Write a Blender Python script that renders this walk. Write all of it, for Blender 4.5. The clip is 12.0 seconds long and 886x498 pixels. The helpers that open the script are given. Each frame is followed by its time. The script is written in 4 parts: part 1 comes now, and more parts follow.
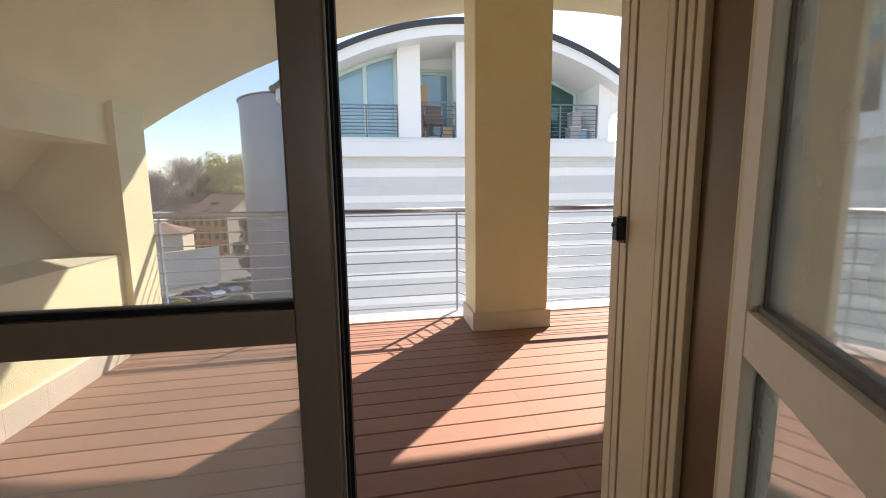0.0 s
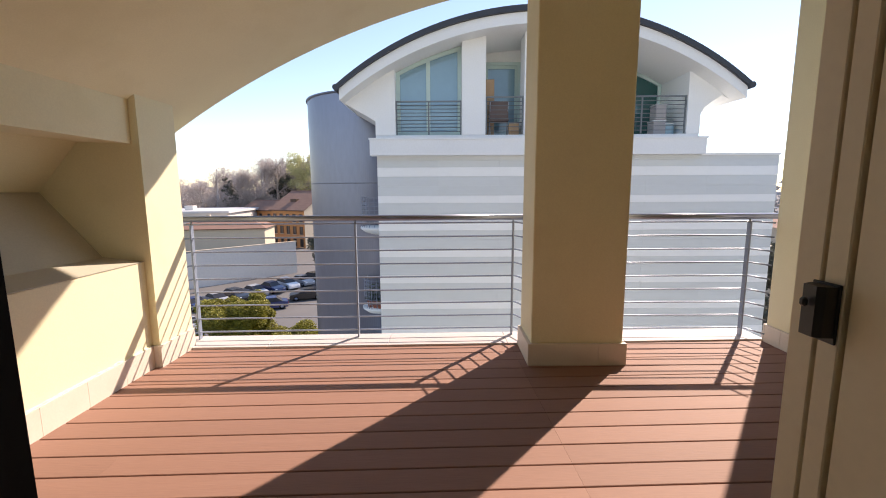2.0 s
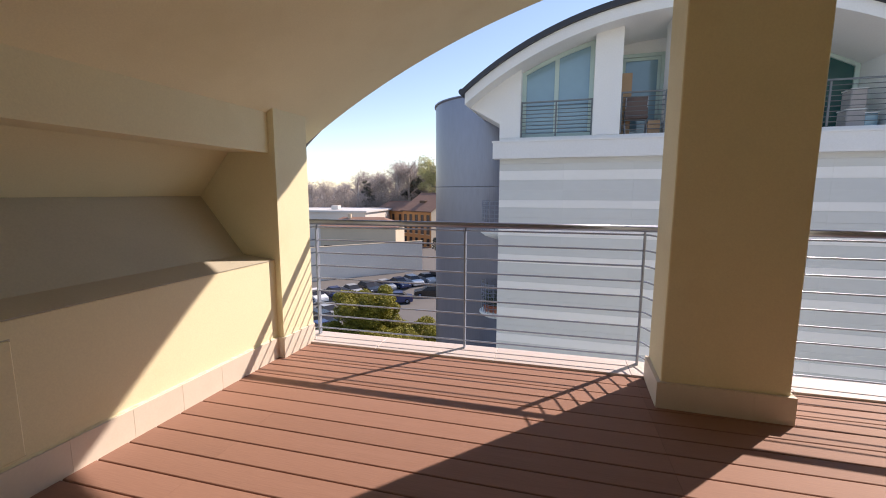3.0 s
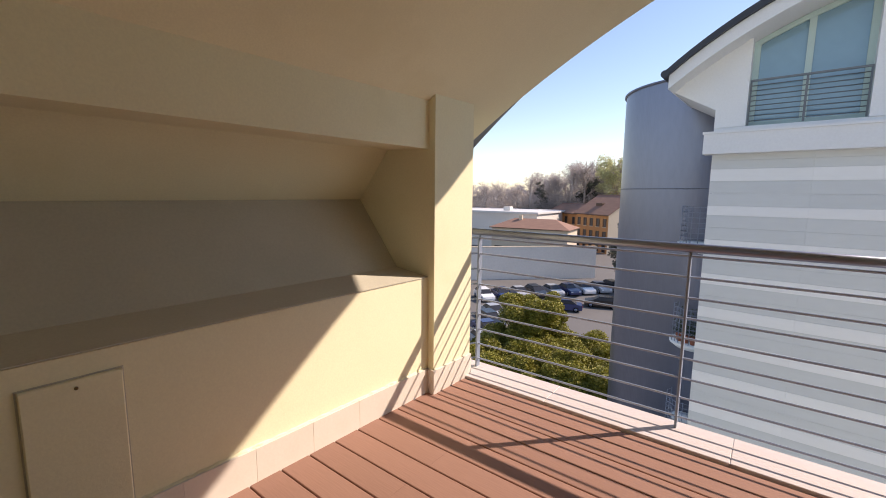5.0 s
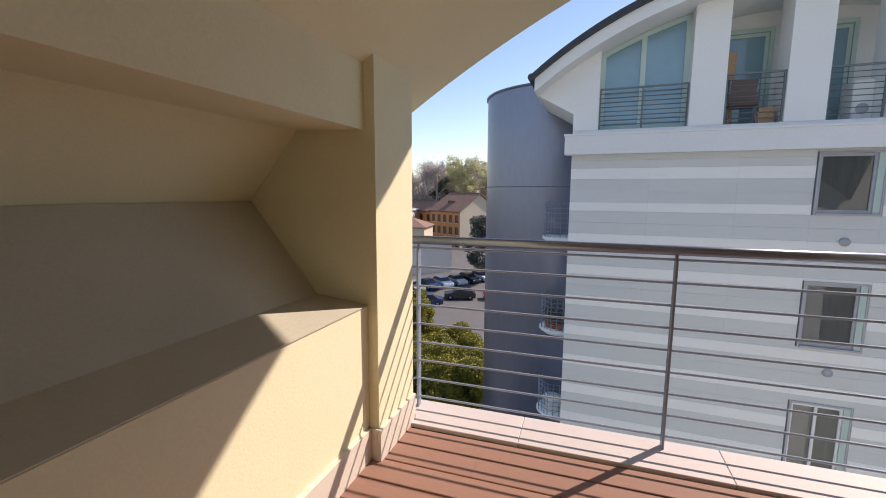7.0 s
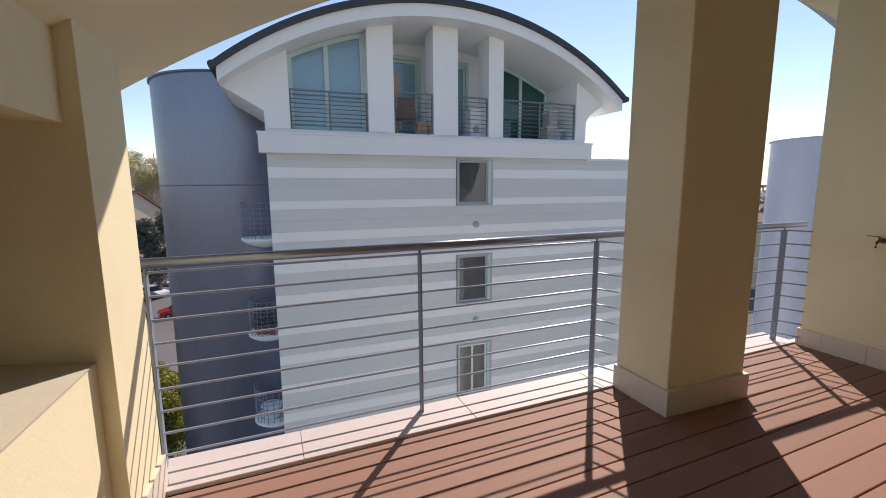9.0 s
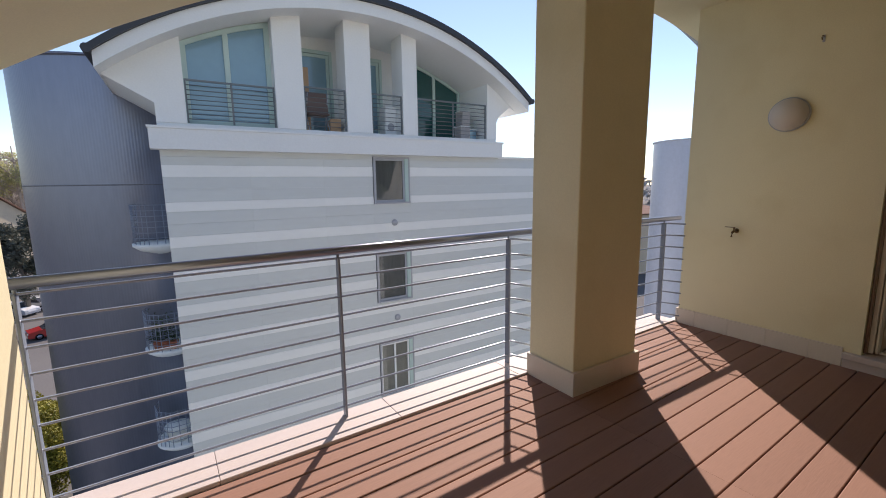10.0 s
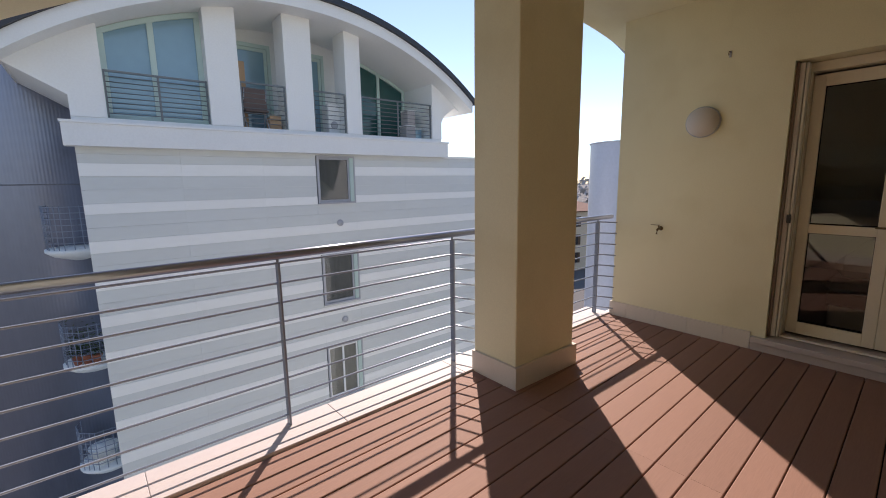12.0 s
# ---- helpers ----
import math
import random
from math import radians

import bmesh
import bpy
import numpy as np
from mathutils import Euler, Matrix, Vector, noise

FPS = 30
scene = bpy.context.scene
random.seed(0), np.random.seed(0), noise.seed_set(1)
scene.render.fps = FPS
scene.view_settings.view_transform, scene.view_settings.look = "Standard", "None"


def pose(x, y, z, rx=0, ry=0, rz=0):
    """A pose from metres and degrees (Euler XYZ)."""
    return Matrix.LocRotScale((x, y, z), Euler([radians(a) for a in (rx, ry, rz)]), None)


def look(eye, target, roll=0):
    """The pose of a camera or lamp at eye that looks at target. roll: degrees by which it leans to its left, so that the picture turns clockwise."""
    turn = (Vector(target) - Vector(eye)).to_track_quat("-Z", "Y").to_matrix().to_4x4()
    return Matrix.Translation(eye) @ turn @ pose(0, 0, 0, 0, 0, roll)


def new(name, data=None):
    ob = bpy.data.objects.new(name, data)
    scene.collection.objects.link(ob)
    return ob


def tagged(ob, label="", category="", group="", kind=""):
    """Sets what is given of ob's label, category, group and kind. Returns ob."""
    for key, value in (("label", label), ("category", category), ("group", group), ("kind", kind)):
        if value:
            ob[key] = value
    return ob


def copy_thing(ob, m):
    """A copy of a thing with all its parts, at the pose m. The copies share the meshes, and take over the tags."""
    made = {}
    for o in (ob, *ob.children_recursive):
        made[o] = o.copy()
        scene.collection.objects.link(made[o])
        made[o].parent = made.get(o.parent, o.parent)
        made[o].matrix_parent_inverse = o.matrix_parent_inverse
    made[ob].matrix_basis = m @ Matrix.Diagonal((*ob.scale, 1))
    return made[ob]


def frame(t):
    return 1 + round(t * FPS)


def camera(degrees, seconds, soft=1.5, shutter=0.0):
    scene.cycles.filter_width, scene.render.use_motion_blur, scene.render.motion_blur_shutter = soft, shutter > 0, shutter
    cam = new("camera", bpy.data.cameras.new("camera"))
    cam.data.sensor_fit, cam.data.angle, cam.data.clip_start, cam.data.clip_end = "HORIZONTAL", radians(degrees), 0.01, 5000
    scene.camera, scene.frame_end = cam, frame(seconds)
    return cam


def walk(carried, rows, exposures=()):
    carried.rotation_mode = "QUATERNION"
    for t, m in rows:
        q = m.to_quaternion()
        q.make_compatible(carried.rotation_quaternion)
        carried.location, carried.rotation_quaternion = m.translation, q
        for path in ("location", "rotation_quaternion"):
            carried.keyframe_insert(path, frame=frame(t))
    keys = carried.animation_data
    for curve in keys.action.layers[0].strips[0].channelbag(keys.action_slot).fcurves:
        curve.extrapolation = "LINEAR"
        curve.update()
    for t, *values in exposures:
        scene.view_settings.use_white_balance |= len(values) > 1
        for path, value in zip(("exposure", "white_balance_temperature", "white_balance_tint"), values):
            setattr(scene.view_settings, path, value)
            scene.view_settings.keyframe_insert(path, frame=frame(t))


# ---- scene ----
cam = camera(93.0, 12.0, 1.0)
PATH = [
    (0, (0.328, 0.172, 1.249), (0.633, 2.129, 0.974), -0.7),
    (0.5, (0.386, 0.204, 1.251), (0.683, 2.162, 0.969), -0.6),
    (1, (0.419, 0.337, 1.252), (0.685, 2.299, 0.967), -0.5),
    (1.5, (0.466, 0.553, 1.267), (0.635, 2.525, 0.981), -0.6),
    (2, (0.534, 0.751, 1.288), (0.526, 2.731, 1.01), -0.3),
    (2.5, (0.594, 0.911, 1.306), (0.325, 2.874, 1.033), -0.3),
    (3, (0.598, 0.977, 1.316), (0.021, 2.873, 1.051), 0.1),
    (3.5, (0.523, 1.112, 1.305), (-0.351, 2.892, 1.044), 0.4),
    (5.5, (0.026, 1.817, 1.346), (-1.264, 3.323, 1.081), 0.6),
    (6, (-0.192, 1.879, 1.305), (-1.357, 3.484, 1.044), 0.5),
    (6.5, (-0.399, 1.936, 1.315), (-1.363, 3.668, 1.053), 0.4),
    (8.5, (-0.946, 2.051, 1.384), (-0.55, 3.992, 1.107), -0.2),
    (9, (-0.963, 1.948, 1.396), (-0.266, 3.801, 1.11), -0.4),
    (9.5, (-1.01, 1.921, 1.424), (-0.099, 3.677, 1.127), -0.6),
    (10, (-0.975, 1.91, 1.434), (0.062, 3.592, 1.128), -0.8),
    (10.5, (-0.987, 1.891, 1.447), (0.133, 3.519, 1.136), -0.8),
    (11, (-0.97, 1.889, 1.447), (0.198, 3.482, 1.133), -0.8),
    (11.5, (-0.968, 1.882, 1.453), (0.238, 3.445, 1.136), -0.8),
    (12, (-0.963, 1.871, 1.458), (0.272, 3.412, 1.142), -0.8),
]
walk(cam, [(t, look(eye, target, roll)) for t, eye, target, roll in PATH],
     exposures=[(0.0, 1.44, 7500, 19), (1.0, 1.16, 7450, 19), (1.6, 1.0, 7450, 19), (2.0, 0.86, 7400, 20), (2.5, 0.58, 7300, 21), (3.5, 0.56, 7300, 20), (5.0, 0.58, 7300, 20), (6.5, 0.48, 7150, 19), (8.5, 0.26, 7000, 19), (10.0, 0.36, 7000, 19), (12.0, 0.44, 7000, 20)])

# ---- world, sun, exposure ----
SUN = Vector((0.85, 1.0, 1.085)).normalized()
world = bpy.data.worlds.new("sky")
scene.world = world
world.use_nodes = True
wn = world.node_tree.nodes
sky = wn.new("ShaderNodeTexSky")
sky.sky_type, sky.sun_disc = "NISHITA", False
sky.sun_elevation = math.asin(SUN.z)
sky.sun_rotation = math.atan2(SUN.x, SUN.y)
sky.air_density, sky.dust_density, sky.ozone_density = 1.0, 0.04, 2.4
world.node_tree.links.new(sky.outputs[0], wn["Background"].inputs[0])
wn["Background"].inputs[1].default_value = 0.14
sun_data = bpy.data.lights.new("sun", "SUN")
sun_data.energy, sun_data.angle, sun_data.color = 4.35, radians(0.55), (1.0, 0.92, 0.82)
sun = new("sun", sun_data)
sun.matrix_world = look(SUN * 60, (0, 0, 0))


# ---- materials ----
def mat(name, col, rough=0.7, var=0.12, scale=3.0, grain=60.0, bump=0.15, metal=0.0, stain=None, rand=0.0, stretch=(1, 1, 1), spec=0.5, island=0.0):
    """Painted, mineral or metal surface: two scales of tone, a fine relief, and an optional stain colour."""
    m = bpy.data.materials.new(name)
    m.use_nodes = True
    n, l = m.node_tree.nodes, m.node_tree.links
    b = n["Principled BSDF"]
    b.inputs["Roughness"].default_value, b.inputs["Metallic"].default_value = rough, metal
    b.inputs["Specular IOR Level"].default_value = spec
    tc, mp = n.new("ShaderNodeTexCoord"), n.new("ShaderNodeMapping")
    mp.inputs["Scale"].default_value = stretch
    l.new(tc.outputs["Object"], mp.inputs[0])
    big, fine = n.new("ShaderNodeTexNoise"), n.new("ShaderNodeTexNoise")
    big.inputs["Scale"].default_value, big.inputs["Detail"].default_value = scale, 5
    fine.inputs["Scale"].default_value, fine.inputs["Detail"].default_value = grain, 4
    l.new(mp.outputs[0], big.inputs[0]), l.new(mp.outputs[0], fine.inputs[0])
    add = n.new("ShaderNodeMath")
    add.operation = "ADD"
    l.new(big.outputs[0], add.inputs[0]), l.new(fine.outputs[0], add.inputs[1])
    src = add.outputs[0]
    if rand or island:
        info = n.new("ShaderNodeObjectInfo") if rand else n.new("ShaderNodeNewGeometry")
        mul = n.new("ShaderNodeMath")
        mul.operation = "MULTIPLY_ADD"
        l.new(info.outputs["Random" if rand else "Random Per Island"], mul.inputs[0])
        mul.inputs[1].default_value = rand or island
        l.new(src, mul.inputs[2])
        src = mul.outputs[0]
    rng = n.new("ShaderNodeMapRange")
    rng.inputs[1].default_value, rng.inputs[2].default_value = 0.6, 1.4 + rand + island
    rng.inputs[3].default_value, rng.inputs[4].default_value = 1 - var, 1 + var
    l.new(src, rng.inputs[0])
    mul = n.new("ShaderNodeVectorMath")
    mul.operation = "SCALE"
    mul.inputs[0].default_value = col
    l.new(rng.outputs[0], mul.inputs["Scale"])
    out = mul.outputs[0]
    if stain:
        sc, mix = n.new("ShaderNodeTexNoise"), n.new("ShaderNodeMix")
        sc.inputs["Scale"].default_value, sc.inputs["Detail"].default_value = stain[1], 8
        l.new(mp.outputs[0], sc.inputs[0])
        ramp = n.new("ShaderNodeMapRange")
        ramp.inputs[1].default_value, ramp.inputs[2].default_value, ramp.inputs[4].default_value = 0.52, 0.75, stain[2]
        l.new(sc.outputs[0], ramp.inputs[0])
        mix.data_type = "RGBA"
        l.new(ramp.outputs[0], mix.inputs[0]), l.new(out, mix.inputs[6])
        mix.inputs[7].default_value = (*stain[0], 1)
        out = mix.outputs[2]
    l.new(out, b.inputs["Base Color"])
    if bump:
        bp = n.new("ShaderNodeBump")
        bp.inputs["Strength"].default_value, bp.inputs["Distance"].default_value = bump, 0.004
        l.new(fine.outputs[0], bp.inputs["Height"]), l.new(bp.outputs[0], b.inputs["Normal"])
    return m


def glass(name, tint=(0.9, 0.95, 0.95), rough=0.0, dust=0.0, gloss=0.09, edge=0.80):
    """A clear pane: see-through with a sharp reflection that grows at grazing angles."""
    m = bpy.data.materials.new(name)
    m.use_nodes = True
    n, l = m.node_tree.nodes, m.node_tree.links
    n.remove(n["Principled BSDF"])
    tr, gl, mix, lw = n.new("ShaderNodeBsdfTransparent"), n.new("ShaderNodeBsdfGlossy"), n.new("ShaderNodeMixShader"), n.new("ShaderNodeLayerWeight")
    lw.inputs[0].default_value = 0.5
    pw, fr = n.new("ShaderNodeMath"), n.new("ShaderNodeMath")
    pw.operation, fr.operation = "POWER", "MULTIPLY_ADD"
    pw.inputs[1].default_value, fr.inputs[1].default_value, fr.inputs[2].default_value = 3.5, edge, gloss
    l.new(lw.outputs["Facing"], pw.inputs[0]), l.new(pw.outputs[0], fr.inputs[0])
    tr.inputs[0].default_value = (*tint, 1)
    gl.inputs[0].default_value, gl.inputs["Roughness"].default_value = (0.95, 0.97, 1, 1), rough
    l.new(fr.outputs[0], mix.inputs[0]), l.new(tr.outputs[0], mix.inputs[1]), l.new(gl.outputs[0], mix.inputs[2])
    out = mix.outputs[0]
    if dust:        # a film of dust that scatters daylight
        film, sc, ramp, top, tl = n.new("ShaderNodeMixShader"), n.new("ShaderNodeTexNoise"), n.new("ShaderNodeMapRange"), n.new("ShaderNodeBsdfTranslucent"), n.new("ShaderNodeTexCoord")
        sc.inputs["Scale"].default_value, sc.inputs["Detail"].default_value = 3.0, 6
        ramp.inputs[1].default_value, ramp.inputs[2].default_value = 0.3, 0.7
        ramp.inputs[3].default_value, ramp.inputs[4].default_value = dust * 0.7, dust * 1.3
        top.inputs[0].default_value = (0.80, 0.76, 0.70, 1)
        l.new(tl.outputs["Object"], sc.inputs[0]), l.new(sc.outputs[0], ramp.inputs[0]), l.new(ramp.outputs[0], film.inputs[0])
        l.new(out, film.inputs[1]), l.new(top.outputs[0], film.inputs[2])
        out = film.outputs[0]
    l.new(out, n["Material Output"].inputs[0])
    return m


STUCCO = mat("yellow_stucco", (0.83, 0.775, 0.545), 0.9, 0.06, 1.2, 110, 0.14, stain=((0.72, 0.65, 0.41), 2.2, 0.5))
STONE = mat("pale_stone", (0.59, 0.53, 0.525), 0.6, 0.07, 3, 70, 0.1, rand=0.6, stain=((0.52, 0.45, 0.42), 4, 0.35))
SKIRT = mat("peach_stone", (0.72, 0.655, 0.575), 0.6, 0.05, 3, 70, 0.1, rand=0.2, stain=((0.64, 0.555, 0.47), 4, 0.35))
DECK = mat("composite_deck", (0.300, 0.168, 0.128), 0.66, 0.16, 2.0, 45, 0.16, rand=0.6, stretch=(0.25, 3, 3), stain=((0.36, 0.21, 0.165), 3, 0.4), spec=0.25)
JOINT = mat("dark_underlay", (0.02, 0.016, 0.014), 0.95)
STEEL = mat("brushed_steel", (0.27, 0.295, 0.38), 0.28, 0.06, 8, 120, 0.05, metal=0.7, stretch=(0.2, 1, 1))
GALV = mat("grey_painted_steel", (0.42, 0.44, 0.48), 0.40, 0.08, 6, 60, 0.05, metal=0.05)
SATIN = mat("satin_steel_bar", (0.40, 0.47, 0.60), 0.27, 0.06, 8, 120, 0.05, metal=0.3)
POSTPAINT = mat("dark_grey_painted_steel", (0.235, 0.275, 0.35), 0.35, 0.08, 6, 60, 0.05)
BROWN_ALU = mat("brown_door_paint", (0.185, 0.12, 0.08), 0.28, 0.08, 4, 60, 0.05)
BEIGE_ALU = mat("beige_aluminium", (0.84, 0.735, 0.545), 0.45, 0.04, 4, 60, 0.03)
GREYSTRIP = mat("dull_grey_strip", (0.16, 0.14, 0.12), 0.5, 0.2, 6, 60, 0.1)
CREAM_ALU = mat("cream_aluminium", (0.80, 0.72, 0.58), 0.45, 0.04, 4, 60, 0.03)
LEAF_ALU = mat("pale_beige_leaf_paint", (0.84, 0.76, 0.63), 0.45, 0.04, 4, 60, 0.03)
WHITE_ALU = mat("white_aluminium", (0.84, 0.80, 0.73), 0.45, 0.04, 4, 60, 0.03)
# Darker than the stucco: some of the niche's shade is in the colour.
SHADE_RENDER = mat("shade_grey_render", (0.52, 0.485, 0.39), 0.9, 0.08, 2.0, 80, 0.12, stain=((0.58, 0.54, 0.44), 3.0, 0.5))
RUBBER = mat("black_seal", (0.008, 0.007, 0.007), 0.7, 0.1, spec=0.15)
BLACK = mat("black_plastic", (0.02, 0.02, 0.02), 0.4, 0.1)
BRASS = mat("dark_brass", (0.20, 0.14, 0.07), 0.4, 0.2, metal=0.9)
PLASTER = mat("room_plaster", (0.78, 0.75, 0.70), 0.9, 0.04)
WOODFLOOR = mat("dark_wood_floor", (0.10, 0.055, 0.035), 0.45, 0.25, 1.5, 30, 0.05, stretch=(0.2, 3, 1))
LAMPGLASS = mat("frosted_lamp_glass", (0.62, 0.58, 0.54), 0.35, 0.02, 4, 50, 0.0)
GLASS = glass("clear_glass")
DUSTY = glass("dusty_glass", dust=0.22)
HAZY = glass("hazy_glass", dust=0.3, gloss=0.34, edge=0.6, rough=0.04)
CALM = glass("coated_glass", (0.8, 0.82, 0.82), gloss=0.04, edge=0.5)
PALE_RIBBED = mat("pale_blue_grey_metal", (0.42, 0.46, 0.55), 0.42, 0.08, 0.35, 8, 0.02, metal=0.2)
WHITE = mat("white_render", (0.82, 0.84, 0.83), 0.85, 0.04, 0.7, 30, 0.1)
PANEL_W = mat("white_cladding", (0.87, 0.895, 0.88), 0.6, 0.04, 0.5, 12, 0.03, rand=0.4, stretch=(0.3, 1, 1))
PANEL_G = mat("pale_grey_cladding", (0.65, 0.69, 0.685), 0.6, 0.05, 0.5, 12, 0.03, rand=0.4, stretch=(0.3, 1, 1))
ROOFDARK = mat("dark_roof_metal", (0.035, 0.04, 0.05), 0.5, 0.15)
RIBBED = mat("blue_grey_metal", (0.20, 0.22, 0.285), 0.34, 0.08, 0.35, 8, 0.02, metal=0.75, stain=((0.18, 0.195, 0.235), 0.6, 0.4), stretch=(1, 1, 0.3))
SEAM = mat("dirty_seam", (0.15, 0.16, 0.19), 0.6, 0.3, 1.5, 20, 0.1)
TEAL = mat("pale_green_window_frame", (0.48, 0.62, 0.58), 0.5, 0.05)
CLOTH = mat("white_cotton", (0.78, 0.76, 0.74), 0.95, 0.05, 6, 120, 0.2)
GREYCLOTH = mat("grey_blanket", (0.22, 0.21, 0.22), 0.95, 0.1, 6, 120, 0.2)


# ---- mesh helpers ----
def part(name, bm, material, parent=None, label=""):
    me = bpy.data.meshes.new(name)
    bm.to_mesh(me)
    bm.free()
    me.materials.append(material)
    ob = new(name, me)
    ob.parent = parent
    return tagged(ob, label)


def thing(name, place, label, category, group="", kind=""):
    ob = new(name)
    ob.empty_display_size = 0.1
    ob.location = place
    return tagged(ob, label, category, group, kind)


def box(bm, x0, x1, y0, y1, z0, z1, bevel=0.0):
    r = bmesh.ops.create_cube(bm, size=1.0)["verts"]
    bmesh.ops.transform(bm, matrix=Matrix.LocRotScale(((x0 + x1) / 2, (y0 + y1) / 2, (z0 + z1) / 2), None, (x1 - x0, y1 - y0, z1 - z0)), verts=r)
    if bevel:
        es = list({e for v in r for e in v.link_edges})
        bmesh.ops.bevel(bm, geom=es, offset=bevel, segments=1, affect="EDGES")
    return bm


def boxes(*rows, bevel=0.0):
    bm = bmesh.new()
    for r in rows:
        box(bm, *r, bevel=bevel)
    return bm


def prism(pts, axis, a, b):
    """A polygon swept from a to b along an axis. pts: (x, z) for y, (y, z) for x, (x, y) for z."""
    put = {"y": lambda p, c: (p[0], c, p[1]), "x": lambda p, c: (c, p[0], p[1]), "z": lambda p, c: (p[0], p[1], c)}[axis]
    bm = bmesh.new()
    va, vb = [bm.verts.new(put(p, a)) for p in pts], [bm.verts.new(put(p, b)) for p in pts]
    bm.faces.new(va), bm.faces.new(vb[::-1])
    for i in range(len(pts)):
        j = (i + 1) % len(pts)
        bm.faces.new((va[i], vb[i], vb[j], va[j]))
    bmesh.ops.recalc_face_normals(bm, faces=bm.faces)
    return bm


def strip(pts, thick, axis, a, b):
    """A curved sheet: a line of (u, z) points given a thickness upwards and swept along an axis."""
    return prism(list(pts) + [(u, z + thick) for u, z in reversed(list(pts))], axis, a, b)


def tube(pts, r, n=8, bm=None, r2=None):
    """A round bar through the points, mitred at its bends."""
    bm = bm or bmesh.new()
    pts = [Vector(p) for p in pts]
    rings = []
    for i, p in enumerate(pts):
        d = ((pts[min(i + 1, len(pts) - 1)] - p).normalized() + (p - pts[max(i - 1, 0)]).normalized()).normalized()
        u = d.cross(Vector((0, 0, 1)) if abs(d.z) < 0.9 else Vector((1, 0, 0))).normalized()
        w = d.cross(u)
        rr = r if r2 is None else r + (r2 - r) * i / (len(pts) - 1)
        rings.append([bm.verts.new(p + rr * (math.cos(6.28319 * k / n) * u + math.sin(6.28319 * k / n) * w)) for k in range(n)])
    for a, b in zip(rings, rings[1:]):
        for k in range(n):
            bm.faces.new((a[k], a[(k + 1) % n], b[(k + 1) % n], b[k])).smooth = True
    bm.faces.new(rings[0][::-1]), bm.faces.new(rings[-1])
    return bm


def lathe(profile, n=24, place=(0, 0, 0), turn=None):
    """A profile of (radius, height) turned round z, then placed."""
    bm = bmesh.new()
    rings = [[bm.verts.new((max(r, 1e-4) * math.cos(6.28319 * k / n), max(r, 1e-4) * math.sin(6.28319 * k / n), z)) for k in range(n)] for r, z in profile]
    for a, b in zip(rings, rings[1:]):
        for k in range(n):
            bm.faces.new((a[k], a[(k + 1) % n], b[(k + 1) % n], b[k])).smooth = True
    bm.faces.new(rings[0][::-1]), bm.faces.new(rings[-1])
    bmesh.ops.recalc_face_normals(bm, faces=bm.faces)
    bmesh.ops.transform(bm, matrix=Matrix.Translation(place) @ (turn or Matrix()), verts=bm.verts)
    return bm


def setting(name, bm, material, label, category):
    return tagged(part(name, bm, material), label, category, kind="structure")


def arc(cx, cz, r, x0, x1, n=40):
    return [(x0 + (x1 - x0) * i / n, cz + math.sqrt(r * r - (x0 + (x1 - x0) * i / n - cx) ** 2)) for i in range(n + 1)]


# ---- balcony: structure ----
WX, PX, RX = -1.622, -1.568, 3.254       # low wall, pier and lamp wall faces
YD, YF = 1.32, 4.50                     # door wall outer face, vault front edge
VC, VZ, VR = 2.28, -4.20, 7.25          # vault circle
PLANK = 0.1553
SKEW = 0.037                            # the deck, kerb and railing run at a slight angle to the column


def vault_z(x):
    return VZ + math.sqrt(VR * VR - (x - VC) ** 2)


deck = setting("floor", boxes((-2.6, 3.6, YD - 0.3, 4.10, -0.30, -0.030)), JOINT, "dark bed under the brown balcony decking", "floor")
setting("balcony_slab", boxes((-2.6, 3.6, 4.1005, 4.34, -0.30, -0.030)), WHITE, "white edge of the balcony slab under the kerb", "slab")
bm = strip(arc(VC, VZ, VR, -3.2, 7.2, 220), 0.25, "y", -3.5, YF)
setting("ceiling", bm, STUCCO, "yellow plastered barrel vault over the balcony", "ceiling")
# unseen flared eave added past the arch for shadow, lower over its left half


def shadow_drop(x):
    knots = ((-1.0, 0.0), (-0.3, 0.12), (0.0, 0.12), (0.35, 0.095), (1.0, 0.085), (1.7, 0.0))
    for (a, u), (b, v) in zip(knots, knots[1:]):
        if a <= x <= b:
            return u + (v - u) * (x - a) / (b - a)
    return 0.0


bm = bmesh.new()
lo, hi = [], []
for x, z in arc(VC, VZ, VR, -3.2, 7.2, 60):
    tip = z + 0.56 + 0.14 * max(0.0, x - 2.2) - shadow_drop(x)
    lo.append((bm.verts.new((x, YF, z + 0.012)), bm.verts.new((x, YF + 0.9, tip))))
    hi.append((bm.verts.new((x, YF, z + 0.245)), bm.verts.new((x, YF + 0.9, tip + 0.08))))
for i in range(60):
    bm.faces.new((lo[i][0], lo[i + 1][0], lo[i + 1][1], lo[i][1]))
    bm.faces.new((hi[i][0], hi[i][1], hi[i + 1][1], hi[i + 1][0]))
    bm.faces.new((lo[i][1], lo[i + 1][1], hi[i + 1][1], hi[i][1]))
setting("shadow_eave", bm, ROOFDARK, "dark unseen eave over the arch, added to set the shadow edge", "eave")

